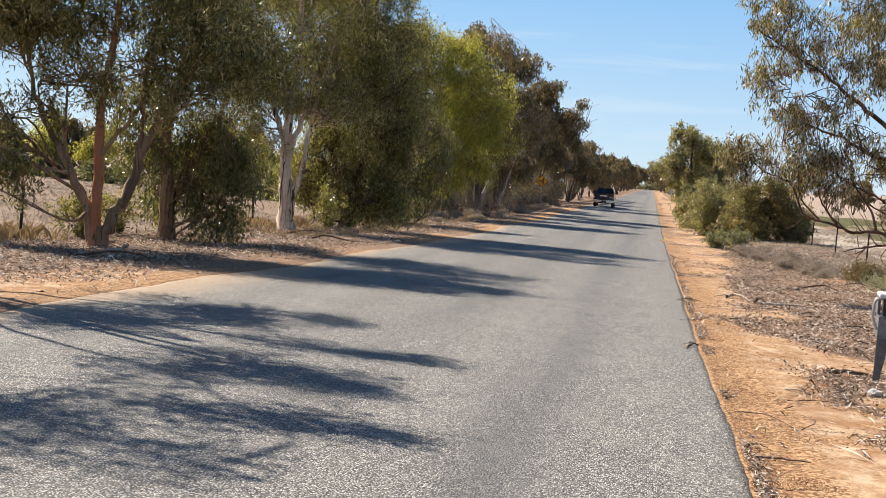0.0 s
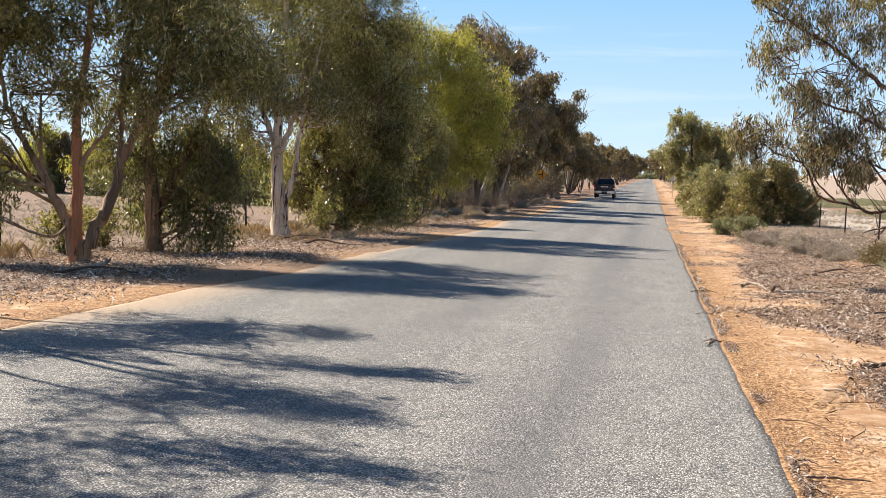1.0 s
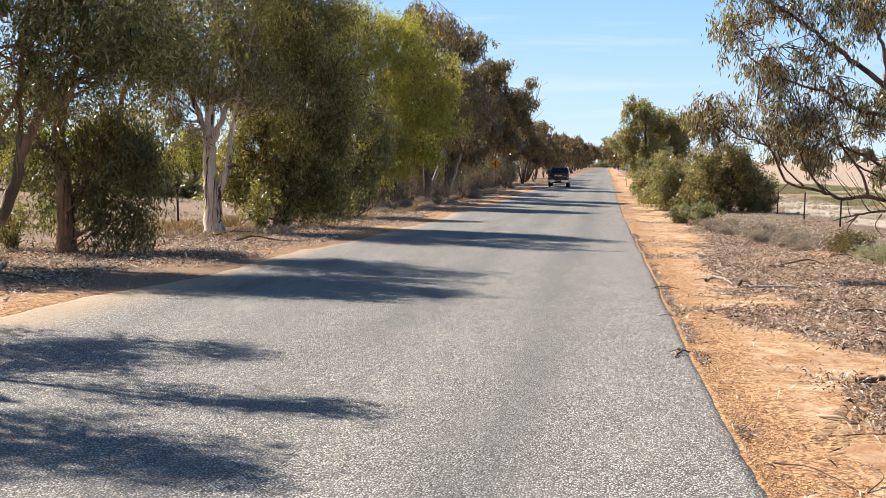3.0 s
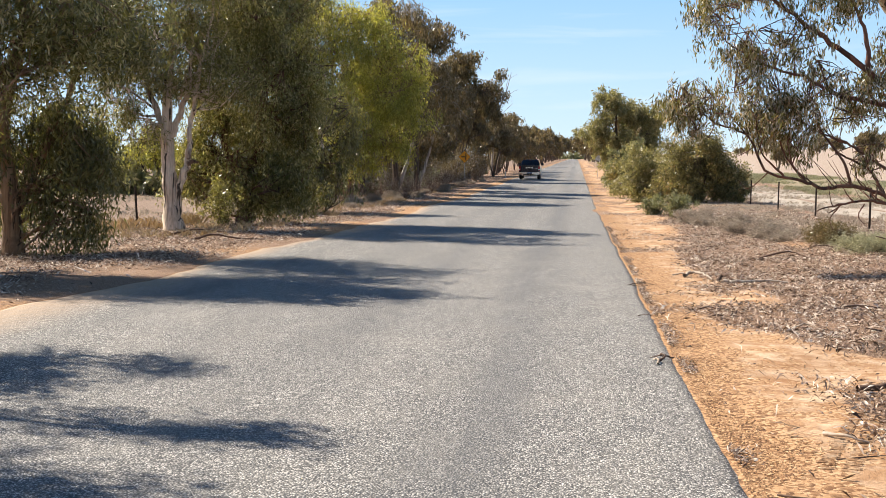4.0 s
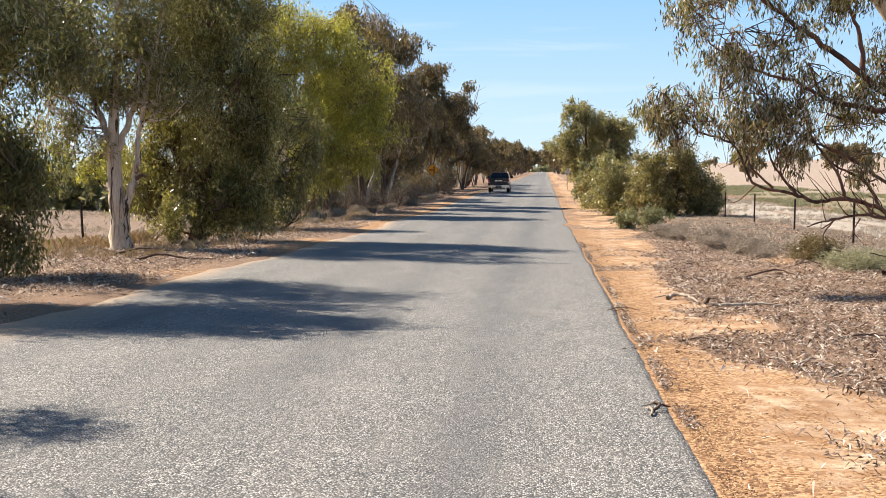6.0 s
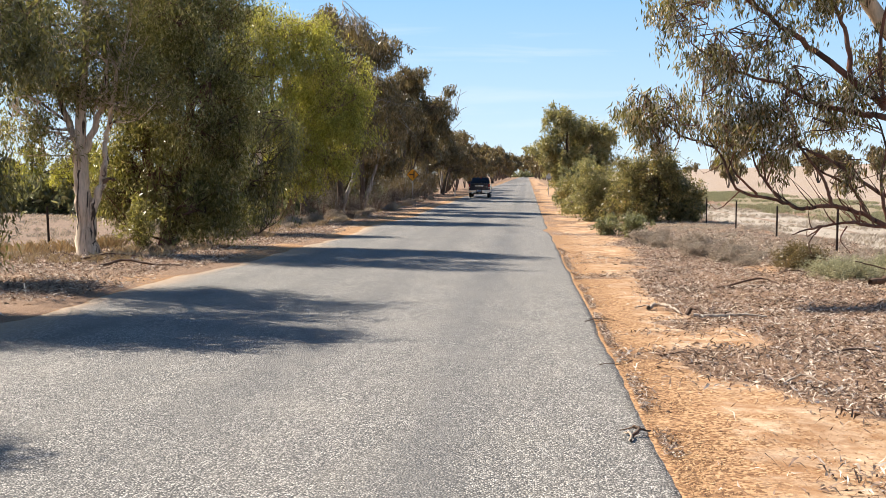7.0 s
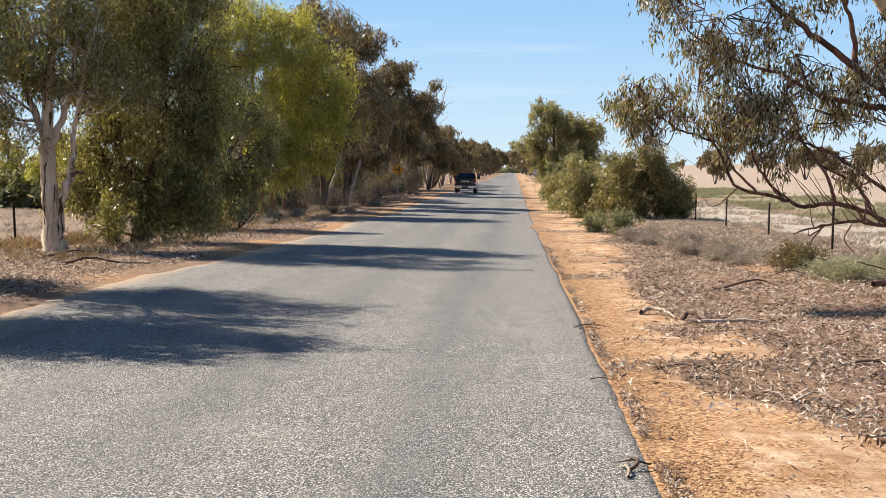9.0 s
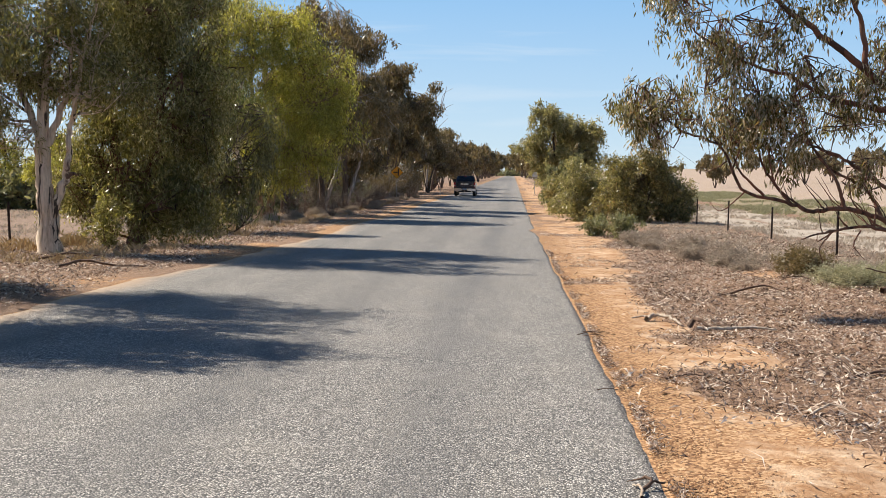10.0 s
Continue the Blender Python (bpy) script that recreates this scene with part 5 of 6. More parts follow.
scrub("green_shrub", (5.45, 28.4), 0.6, 0.42, LEAF_BROWN, "low dark green shrub on leaf litter", 75, "", 34, 40, 0.06, 0.02)
scrub("cushion_plant", (5.7, 26.4), 0.75, 0.26, GREEN_WEED, "pale green cushion plant on leaf litter", 76, "", 40, 50, 0.05, 0.014)
scrub("cushion_plant", (6.6, 27.0), 0.6, 0.24, GREEN_WEED, "pale green cushion plant on leaf litter", 77, "", 30, 50, 0.05, 0.014)
scrub("gum_sapling", (3.55, 43.0), 0.7, 0.75, LEAF_GREY, "bushy young gum with pale grey-green leaves", 78, "", 22, 26, 0.09, 0.04)
scrub("gum_sapling", (3.0, 45.5), 0.6, 0.6, LEAF_GREY, "bushy young gum with pale grey-green leaves", 79, "", 20, 26, 0.09, 0.04)
for x, y, r, h, lf in [(-10.4, 38.8, 0.9, 1.3, LEAF_OLIVE), (-11.6, 26.0, 0.7, 1.2, LEAF_GREEN), (-12.0, 24.2, 0.8, 1.0, LEAF_OLIVE), (-9.7, 33.8, 0.5, 1.3, LEAF_OLIVE), (-11.8, 22.2, 0.7, 0.9, LEAF_OLIVE), (-10.9, 44, 0.8, 1.1, LEAF_OLIVE), (-10.8, 50.5, 0.9, 1.2, LEAF_DARK)]:
    scrub("sapling", (x, y), r, h, lf, "leggy young shrub among the gums", int(80 + x * -3 + y), "young shrubs", 20, 18, 0.11, 0.03)

# ---- grass and litter ----


def grass(name, rng, x, y, per, height, lean, mat, label, width=0.008):
    n = len(x) * per
    bx = np.repeat(x, per) + rng.normal(size=n) * 0.06
    by = np.repeat(y, per) + rng.normal(size=n) * 0.06
    base = np.stack([bx, by, surface(bx, by) - 0.01], 1)
    h = height * (0.5 + 0.8 * rng.random((n, 1)))
    a = rng.uniform(0, 2 * np.pi, n)
    out = np.stack([np.cos(a), np.sin(a), np.zeros(n)], 1) * lean * rng.random((n, 1))
    side = np.stack([-np.sin(a), np.cos(a), np.zeros(n)], 1) * width
    mid = base + out * h * 0.4 + h * (0, 0, 0.6)
    tip = base + out * h * 1.1 + h * (0, 0, 1.0)
    v = np.stack([base - side, base + side, mid + side * 0.7, tip, mid - side * 0.7], 1).reshape(-1, 3)
    return tagged(new(name, mesh_from(name, v, np.arange(n * 5).reshape(-1, 5), mat)), label, "grass", kind="stuff")


def spread_over(rng, n, x0, x1, y0, y1, clump=2.0, cut=0.45, seed=1):
    x, y = rng.uniform(x0, x1, n), y0 + (y1 - y0) * rng.random(n) ** 1.25
    keep = vnoise(x, y, clump, seed) + 0.3 * rng.random(n) > cut + 0.15
    return x[keep], y[keep]


rg = np.random.default_rng(101)
grass("dry_grass", rg, *spread_over(rg, 7000, -34, -11.6, 16, 66, 3.0, 0.42, 51), 8, 0.11, 0.9, STRAW_GREY, "short dry grey paddock stubble")
grass("golden_grass", rg, *[np.concatenate(c) for c in zip((rg.normal(-12.2, 0.6, 34), rg.normal(33.4, 0.7, 34)), (rg.normal(-12.6, 0.5, 50), rg.normal(20.2, 0.6, 50)), (rg.normal(-11.4, 0.3, 20), rg.normal(35.6, 0.5, 20)))],
      12, 0.3, 0.9, STRAW_GOLD, "tufts of golden dry grass by the fence")
grass("verge_grass", rg, *spread_over(rg, 1300, -12.0, -8.0, 29, 95, 1.6, 0.55, 52), 10, 0.16, 1.1, STRAW, "thin dry grass on the verge")
grass("pale_grass", rg, *spread_over(rg, 2600, 5.2, 9.2, 26, 75, 1.8, 0.4, 53), 10, 0.085, 1.1, STRAW_GREY, "short bleached grass beside the fence")
grass("green_weeds", rg, *spread_over(rg, 7000, 14.2, 25.5, 36, 140, 4.0, 0.42, 54), 12, 0.2, 0.9, GREEN_WEED, "grey-green weeds along the sand track", 0.012)
grass("track_grass", rg, *spread_over(rg, 2600, 8.2, 14.5, 28, 90, 2.2, 0.55, 55), 10, 0.12, 1.0, STRAW_GREY, "dry tufts on the sand track", 0.008)


LITTER_DARK = leaf_material("twig_bits", [(0.1, (0.03, 0.02, 0.015)), (0.5, (0.1, 0.06, 0.04)), (0.95, (0.26, 0.17, 0.11))], (0.1, 0.06, 0.04), 0.0, 0.8)


def litter(name, rng, x, y, length, width, label, mat=LITTER, tilt=0.4):
    """Fallen leaves and bark: curled strips that lie on the ground."""
    n = len(x)
    a = rng.uniform(0, 2 * np.pi, n)
    L = length * (0.4 + 1.0 * rng.random((n, 1)) ** 1.5)
    W = width * (0.6 + 0.8 * rng.random((n, 1))) * 0.5
    d = np.stack([np.cos(a), np.sin(a), rng.normal(size=n) * tilt], 1)
    s = np.stack([-np.sin(a), np.cos(a), rng.normal(size=n) * tilt * 1.6], 1)
    c = np.stack([x, y, surface(x, y) + 0.012 + 0.04 * rng.random(n) ** 2], 1)
    up = np.abs(rng.normal(size=(n, 1))) * 0.12 * L * (0, 0, 1.0)
    bend = s * L * rng.normal(size=(n, 1)) * 0.12
    v = np.stack([c - d * L / 2, c - d * L * 0.1 + s * W + up + bend, c - d * L * 0.1 - s * W + up + bend, c + d * L / 2], 1)
    v = v[:, [0, 2, 3, 1]].reshape(-1, 3)
    return tagged(new(name, mesh_from(name, v, np.arange(n * 4).reshape(-1, 4), mat)), label, "leaf litter", kind="stuff")


def litter_points(rng, n, x0, x1, y0, y1, right, bias=1.5, stray=0.03):
    x, y = rng.uniform(x0, x1, n), y0 + (y1 - y0) * rng.random(n) ** bias
    wob = (vnoise(x, y, 2.4, 21) - 0.5) * 1.3 + (vnoise(x, y, 0.8, 22) - 0.5) * 0.7
    if right:
        lim = litter_right(x, y)
    else:
        lim = smooth(-0.45, 0.6, road_left(y) - x - 0.4 - 0.7 * smooth(24, 18, y) + wob * 0.9)
    off = np.maximum(x - road_right(y), road_left(y) - x)
    keep = (rng.random(n) < stray + (1 - stray) * lim * (0.45 + 0.8 * vnoise(x, y, 0.7, 61))) & (off > 0.03)
    return x[keep], y[keep]


litter("leaf_litter", rg, *litter_points(rg, 215000, 0.8, 8.0, 8, 46, True, 1.7, 0.008), 0.082, 0.0115, "fallen gum leaves, brown to bleached grey")
litter("twig_litter", rg, *litter_points(rg, 6000, 0.8, 6.0, 7, 40, True, 1.3, 0.13), 0.11, 0.005, "fine dark twigs scattered over the verge", LITTER_DARK, 0.12)
litter("bark_strips", rg, *litter_points(rg, 6000, 0.8, 8.0, 8, 46, True, 1.5, 0.05), 0.26, 0.016, "shed strips of bark among fallen leaves", tilt=0.2)
litter("leaf_litter", rg, *litter_points(rg, 5000, 1.6, 10.0, -30, 5, True, 1.0, 0.0), 0.1, 0.016, "thin scatter of fallen gum leaves")
litter("leaf_litter", rg, *litter_points(rg, 42000, 1.2, 8.6, 1, 11, True, 0.6, 0.0), 0.085, 0.012, "fallen gum leaves, brown to bleached grey")
litter("leaf_litter", rg, *litter_points(rg, 26000, 7.4, 9.6, 6, 40, True, 1.2, 0.0), 0.09, 0.014, "fallen gum leaves, brown to bleached grey")
litter("leaf_litter", rg, *litter_points(rg, 3000, 2.0, 10.0, 46, 60, True, 1.0), 0.11, 0.018, "thin scatter of fallen gum leaves")
edge_y = 6.5 + 30 * rg.random(9000) ** 1.3
edge_x = road_right(edge_y) + 0.01 + np.abs(rg.normal(size=9000)) * 0.06
edge_keep = vnoise(edge_x * 0, edge_y, 0.6, 81) + 0.5 * vnoise(edge_x * 0, edge_y, 2.5, 82) > 0.72
litter("edge_litter", rg, edge_x[edge_keep], edge_y[edge_keep], 0.055, 0.008, "dark twigs and leaf bits caught along the seal", LITTER, 0.4)
litter("leaf_litter", rg, *litter_points(rg, 14000, -13.5, -6.2, -30, 80, False, 1.0, 0.01), 0.09, 0.014, "thin scatter of fallen gum leaves")
litter("leaf_litter", rg, *litter_points(rg, 130000, -12.6, -6.4, 10, 70, False), 0.085, 0.0135, "fallen gum leaves, brown to bleached grey")
litter("bark_strips", rg, *litter_points(rg, 3600, -12.6, -6.4, 10, 70, False), 0.28, 0.02, "shed strips of bark among fallen leaves", tilt=0.2)


def pebbles(rng, n):
    y = 7 + 38 * rng.random(n) ** 1.8
    off = np.abs(rng.normal(size=n)) * 0.24
    x = road_right(y) + off
    far = rng.random(n) < 0.3
    x = np.where(far, x + rng.uniform(0, 1.6, n), x)
    keep = (vnoise(x, y, 0.5, 71) + 0.5 * np.exp(-(x - road_right(y)) / 0.25) + 0.25 * rng.random(n)) > 0.72
    x, y, n = x[keep], y[keep], int(keep.sum())
    r = 0.003 + 0.009 * rng.random((n, 1)) ** 2
    c = np.stack([x, y, surface(x, y) + 0.003], 1)
    o = np.array([(1, 0, 0), (0, 1, 0), (-1, 0, 0), (0, -1, 0), (0, 0, 0.45)], float)
    v = c[:, None, :] + o[None] * r[:, None, :] * (0.7 + 0.6 * rng.random((n, 5, 1)))
    f = np.array([(0, 1, 4), (1, 2, 4), (2, 3, 4), (3, 0, 4)])
    fs = (np.arange(n)[:, None, None] * 5 + f[None]).reshape(-1, 3)
    return tagged(new("gravel", mesh_from("gravel", v.reshape(-1, 3), fs, GRAVEL)), "loose orange gravel along the seal's edge", "gravel", kind="stuff")


GRAVEL = leaf_material("gravel_stones", [(0.2, (0.12, 0.055, 0.025)), (0.5, (0.36, 0.18, 0.075)), (0.9, (0.62, 0.4, 0.21))], (0.3, 0.2, 0.1), 0.0, 0.85)
pebbles(rg, 60000)


def stick(pts, r, mat, label, forks=()):
    """A fallen stick that lies along points of the plan."""
    rng = np.random.default_rng(int(abs(pts[0][0] * 100 + pts[0][1] * 10)))
    root = None
    for line_pts, q in ((pts, r), *forks):
        tubes = Tubes()
        p = [(x, y, float(surface(np.array(x), np.array(y))) + (0.006 if -3.0 < x < road_right(y) else 0.0) + 0.8 * q + dz) for x, y, dz in line_pts]
        line = curve_through(p, 4 * len(p))
        line += rng.normal(size=line.shape) * q * 0.25
        tubes.add(line, np.linspace(q, q * 0.45, len(line)), 6, rng, 0.12)
        if root is None:
            root = new("stick", tubes.mesh("stick", mat))
        else:
            part("side_twig", tubes.mesh("side_twig", mat), root)
    return tagged(root, label, "stick", "fallen sticks")


stick([(1.66, 21.35, 0.0), (1.80, 21.5, 0.05), (1.95, 21.35, 0.05), (2.08, 21.1, 0.0)], 0.03, STICK_PALE, "crooked bleached stick on orange sand", [([(1.8, 21.5, 0.05), (1.62, 21.55, 0.02), (1.5, 21.5, 0.0)], 0.015)])
stick([(2.15, 20.45, 0.02), (2.45, 20.5, 0.03), (2.75, 20.6, 0.05), (3.1, 20.55, 0.02)], 0.026, STICK_PALE, "pale fallen branch on leaf litter")
stick([(2.12, 20.9, 0.0), (2.2, 20.95, 0.08), (2.24, 20.8, 0.1), (2.36, 20.7, 0.02)], 0.035, STICK_DARK, "short dark stump of wood")
stick([(0.66, 13.4, 0.0), (0.72, 13.47, 0.04), (0.68, 13.56, 0.03), (0.74, 13.66, 0.0)], 0.012, STICK_DARK, "curled dark bark at the seal's edge", [([(0.72, 13.47, 0.04), (0.79, 13.5, 0.02), (0.77, 13.6, 0.0)], 0.008), ([(0.68, 13.56, 0.03), (0.6, 13.6, 0.0)], 0.006)])
stick([(0.64, 13.25, 0.0), (0.65, 13.38, 0.02), (0.62, 13.52, 0.0)], 0.011, STICK_PALE, "curled pale bark at the seal's edge")
stick([(0.9, 7.75, 0.01), (1.05, 7.72, 0.02), (1.25, 7.7, 0.01)], 0.009, STICK_DARK, "thin dark stick on gravel", [([(0.84, 8.1, 0.0), (0.95, 8.15, 0.02), (1.02, 8.1, 0.0)], 0.007)])
stick([(1.35, 8.9, 0.0), (1.5, 9.2, 0.03), (1.45, 9.6, 0.0)], 0.004, STICK_DARK, "thin dark twig on orange sand")
stick([(2.2, 15.8, 0.0), (2.4, 15.95, 0.04), (2.55, 15.7, 0.0)], 0.013, STICK_PALE, "short bleached stick among leaves")
stick([(2.9, 17.2, 0.0), (3.3, 17.4, 0.05), (3.8, 17.3, 0.0)], 0.014, STICK_DARK, "thin dark stick among leaves")
stick([(3.2, 24.6, 0.0), (3.7, 24.9, 0.1), (4.0, 25.0, 0.14), (4.2, 24.8, 0.05)], 0.02, STICK_DARK, "dark fallen branch on leaf litter")
stick([(5.6, 24.5, 0.05), (6.2, 24.7, 0.14), (6.9, 24.5, 0.1), (7.4, 24.8, 0.02)], 0.06, STICK_DARK, "dark log on leaf litter", [([(6.2, 24.7, 0.14), (5.9, 24.9, 0.3), (5.5, 25.0, 0.4)], 0.02)])
stick([(2.75, 11.0, 0.0), (3.0, 11.05, 0.05), (3.2, 10.95, 0.0)], 0.03, STICK_PALE, "pale chunk of wood among leaves")
stick([(1.3, 17.0, 0.0), (1.55, 17.15, 0.02), (1.8, 17.05, 0.0)], 0.008, STICK_DARK, "thin dark twig on orange sand")
stick([(0.72, 19.85, 0.0), (0.9, 20.0, 0.02), (1.15, 19.9, 0.0)], 0.006, STICK_DARK, "dark twigs across the seal's edge", [([(0.8, 20.1, 0.0), (0.95, 20.02, 0.03), (1.1, 20.08, 0.0)], 0.005), ([(0.78, 19.75, 0.0), (0.93, 19.8, 0.02), (1.02, 19.78, 0.0)], 0.005)])
stick([(0.66, 16.38, 0.01), (0.75, 16.41, 0.02), (0.9, 16.42, 0.0)], 0.005, STICK_DARK, "thin dark stick across the seal's edge")
stick([(-8.4, 27.5, 0.0), (-8.0, 27.9, 0.1), (-7.4, 27.8, 0.03), (-6.9, 28.1, 0.0)], 0.03, STICK_DARK, "dark fallen branch on the verge")
stick([(-9.9, 29.8, 0.0), (-9.2, 30.2, 0.12), (-8.4, 30.0, 0.04)], 0.03, STICK_DARK, "dark fallen branch on the verge")
stick([(-9.6, 19.0, 0.0), (-9.3, 19.1, 0.1), (-9.2, 19.0, 0.16)], 0.05, STICK_PALE, "bleached branch end under the gum")
stick([(-9.6, 17.6, 0.0), (-8.8, 17.9, 0.1), (-8.0, 17.6, 0.02)], 0.025, STICK_DARK, "dark fallen branch on the verge")
for k in range(22):
    side = rng_s.random() < 0.5
    x, y = (rng_s.uniform(2.4, 6.5), rng_s.uniform(11, 30)) if side else (rng_s.uniform(-11.5, -7.8), rng_s.uniform(14, 42))
    a, L = rng_s.uniform(0, 6.28), rng_s.uniform(0.25, 0.7)
    stick([(x, y, 0.0), (x + L * math.cos(a) * 0.5, y + L * math.sin(a) * 0.5, 0.06), (x + L * math.cos(a + 0.4), y + L * math.sin(a + 0.4), 0.02)], rng_s.uniform(0.006, 0.014), STICK_DARK, "thin dark twig on leaf litter")

# added dark stick stands in for the shadow streak left of the letterbox
stick([(2.05, 12.35, 0.0), (2.35, 12.42, 0.03), (2.75, 12.4, 0.0)], 0.03, STICK_DARK, "dark stick laid along the shadow streak by the letterbox")
stick([(0.95, 9.5, 0.0), (1.15, 9.3, 0.02), (1.32, 8.85, 0.0)], 0.005, STICK_DARK, "thin reddish twig on orange gravel")
stick([(1.4, 10.2, 0.0), (1.75, 10.25, 0.02), (2.05, 10.15, 0.0)], 0.004, STICK_DARK, "thin dark twig on orange sand")
stick([(1.45, 10.75, 0.0), (1.55, 10.6, 0.03), (1.68, 10.55, 0.0)], 0.012, STICK_PALE, "short bleached stick on orange sand")


def tyre_print():
    """Low ridges of sand that a tyre's tread has pressed up."""
    rng = np.random.default_rng(87)
    v, f = [], []
    for k in range(34):
        for side in (-1, 1):
            c = np.array([1.36 + 0.0155 * k, 10.0 + 0.042 * k]) + rng.normal(size=2) * 0.004
            ax = np.array([0.93 * side, -0.36 + 0.5 * (side < 0)])
            ax = ax / np.linalg.norm(ax)
            nx = np.array([-ax[1], ax[0]])
            L, W, H = 0.11 * rng.uniform(0.7, 1.0), 0.011, 0.010 * rng.uniform(0.5, 1.0)
            i = len(v)
            for a, b, up in ((0.02, -W, 0), (0.02, W, 0), (0.02 + L, W, 0), (0.02 + L, -W, 0), (0.035, 0, H), (L, 0, H)):
                p = c + ax * a + nx * b
                v.append((p[0], p[1], float(surface(p[0], p[1])) + up + 0.003))
            f += [(i, i + 1, i + 4), (i + 2, i + 3, i + 5), (i + 1, i + 2, i + 5), (i + 1, i + 5, i + 4), (i + 3, i, i + 4), (i + 3, i + 4, i + 5)]
    return tagged(new("tyre_print", mesh_from("tyre_print", v, f, EARTH)), "ridged tyre print pressed into orange sand", "tyre print", kind="stuff")


tyre_print()


def crumpled_paper(x, y):
    bm = bmesh.new()
    bmesh.ops.create_icosphere(bm, subdivisions=2, radius=1.0)
    rng = random.Random(8)
    for v in bm.verts:
        k = rng.uniform(0.6, 1.15)
        v.co = Vector((v.co.x * 0.085 * k, v.co.y * 0.06 * k, max(-0.02, v.co.z * 0.045 * k)))
    me = bpy.data.meshes.new("crumpled_paper")
    bm.to_mesh(me)
    bm.free()
    me.materials.append(SHEET_WHITE)
    ob = new("crumpled_paper", me)
    ob.matrix_world = pose(x, y, float(surface(x, y)) + 0.02, 0, 0, 25)
    return tagged(ob, "crumpled white paper on fallen leaves", "paper")


crumpled_paper(2.32, 11.1)

# ---- fences ----


def to_part(name, bm, mat, parent, label="", smooth_shade=False):
    me = bpy.data.meshes.new(name)
    bm.to_mesh(me)
    bm.free()
    me.materials.append(mat)
    for p in me.polygons:
        p.use_smooth = smooth_shade
    ob = new(name, me)
    ob.parent = parent
    if label:
        ob["label"] = label
    return ob


def box(bm, x0, x1, y0, y1, z0, z1, bevel=0.0, taper=(1.0, 1.0)):
    made = bmesh.ops.create_cube(bm, size=1.0)["verts"]
    for v in made:
        top = v.co.z > 0
        sx, sy = taper if top else (1, 1)
        v.co = Vector(((x0 + x1) / 2 + v.co.x * (x1 - x0) * sx, (y0 + y1) / 2 + v.co.y * (y1 - y0) * sy, z1 if top else z0))
    if bevel:
        es = list({e for v in made for e in v.link_edges})
        bmesh.ops.bevel(bm, geom=es, offset=bevel, segments=2, affect="EDGES")


def cyl(bm, centre, r, depth, axis="Z", seg=16, r2=None):
    turn = {"X": Matrix.Rotation(math.pi / 2, 4, "Y"), "Y": Matrix.Rotation(math.pi / 2, 4, "X"), "Z": Matrix.Identity(4)}[axis]
    bmesh.ops.create_cone(bm, cap_ends=True, segments=seg, radius1=r, radius2=r if r2 is None else r2, depth=depth, matrix=Matrix.Translation(centre) @ turn)


def picket(x, y, h, lean, mat, label, group):
    root = new("fence_post")
    root.matrix_world = pose(x, y, gz(x, y) - 0.12, lean[0], lean[1], 20)
    bm = bmesh.new()
    for a in (0, 120, 240):
        m = Matrix.Rotation(radians(a), 4, "Z")
        made = bmesh.ops.create_cube(bm, size=1.0)["verts"]
        for v in made:
            v.co = m @ Vector((v.co.x * 0.01, 0.016 + v.co.y * 0.032, h / 2 + v.co.z * h))
    to_part("shaft", bm, mat, root)
    for z in (0.45, 0.75, 1.05):
        bm = bmesh.new()
        cyl(bm, (0, 0.03, z), 0.012, 0.05, "X", 6)
        to_part("wire_clip", bm, GALV, root)
    return tagged(root, label, "fence post", group)


for k in range(14):
    y = 27.95 + 6.75 * k
    picket(7.87 + 0.004 * (y - 30), y, 1.22 + 0.05 * math.sin(k * 2.3), (rng_s.uniform(-2, 2), rng_s.uniform(-1.5, 1.5)), POST_STEEL, "dark steel picket of the paddock fence", "fence by the sand track")
for k in range(12):
    y = 20.6 + 6.8 * k
    picket(-12.3, y, 1.25, (rng_s.uniform(-3, 3), -2.5 if k == 2 else rng_s.uniform(-2, 2)), POST_STEEL, "rusty steel picket of the paddock fence", "fence behind the gums")

# ---- signs ----


def side_road_sign(x, y):
    root = new("road_sign")
    root.matrix_world = pose(x, y, gz(x, y), 0, 0, 1)
    h, w = 2.2, 0.5
    bm = bmesh.new()
    cyl(bm, (0, 0.03, h / 2 + 0.2), 0.03, h + 0.4, "Z", 10)
    to_part("pole", bm, GALV, root)
    for name, size, y0, mat in (("plate", w, 0.0, SIGN_BLACK), ("face", w - 0.03, -0.006, SIGN_YELLOW)):
        bm = bmesh.new()
        box(bm, -size * 0.7071, size * 0.7071, y0 - 0.003, y0 + 0.003, -size * 0.7071, size * 0.7071, 0.0)
        bmesh.ops.transform(bm, matrix=Matrix.Translation((0, 0, h)) @ Matrix.Rotation(radians(45), 4, "Y"), verts=bm.verts)
        to_part(name, bm, mat, root)
    bm = bmesh.new()
    box(bm, 0.07, 0.15, -0.016, -0.011, h - 0.28, h + 0.28, 0.0)
    to_part("road_symbol", bm, SIGN_BLACK, root)
    bm = bmesh.new()
    box(bm, -0.28, 0.058, -0.016, -0.011, h - 0.04, h + 0.04, 0.0)
    to_part("side_road_symbol", bm, SIGN_BLACK, root)
    return tagged(root, "yellow diamond side-road warning sign on a steel pole", "road sign")


side_road_sign(-8.5, 93.0)


def small_sign(x, y):
    root = new("road_sign")
    root.matrix_world = pose(x, y, gz(x, y))
    bm = bmesh.new()
    cyl(bm, (0, 0.03, 1.15), 0.03, 2.3, "Z", 8)
    to_part("pole", bm, GALV, root)
    bm = bmesh.new()
    box(bm, -0.28, 0.28, -0.01, 0.0, 1.85, 2.4, 0.003)
    to_part("plate", bm, SHEET_WHITE, root)
    return tagged(root, "small white sign on a steel pole by the road", "road sign")


small_sign(3.0, 128)


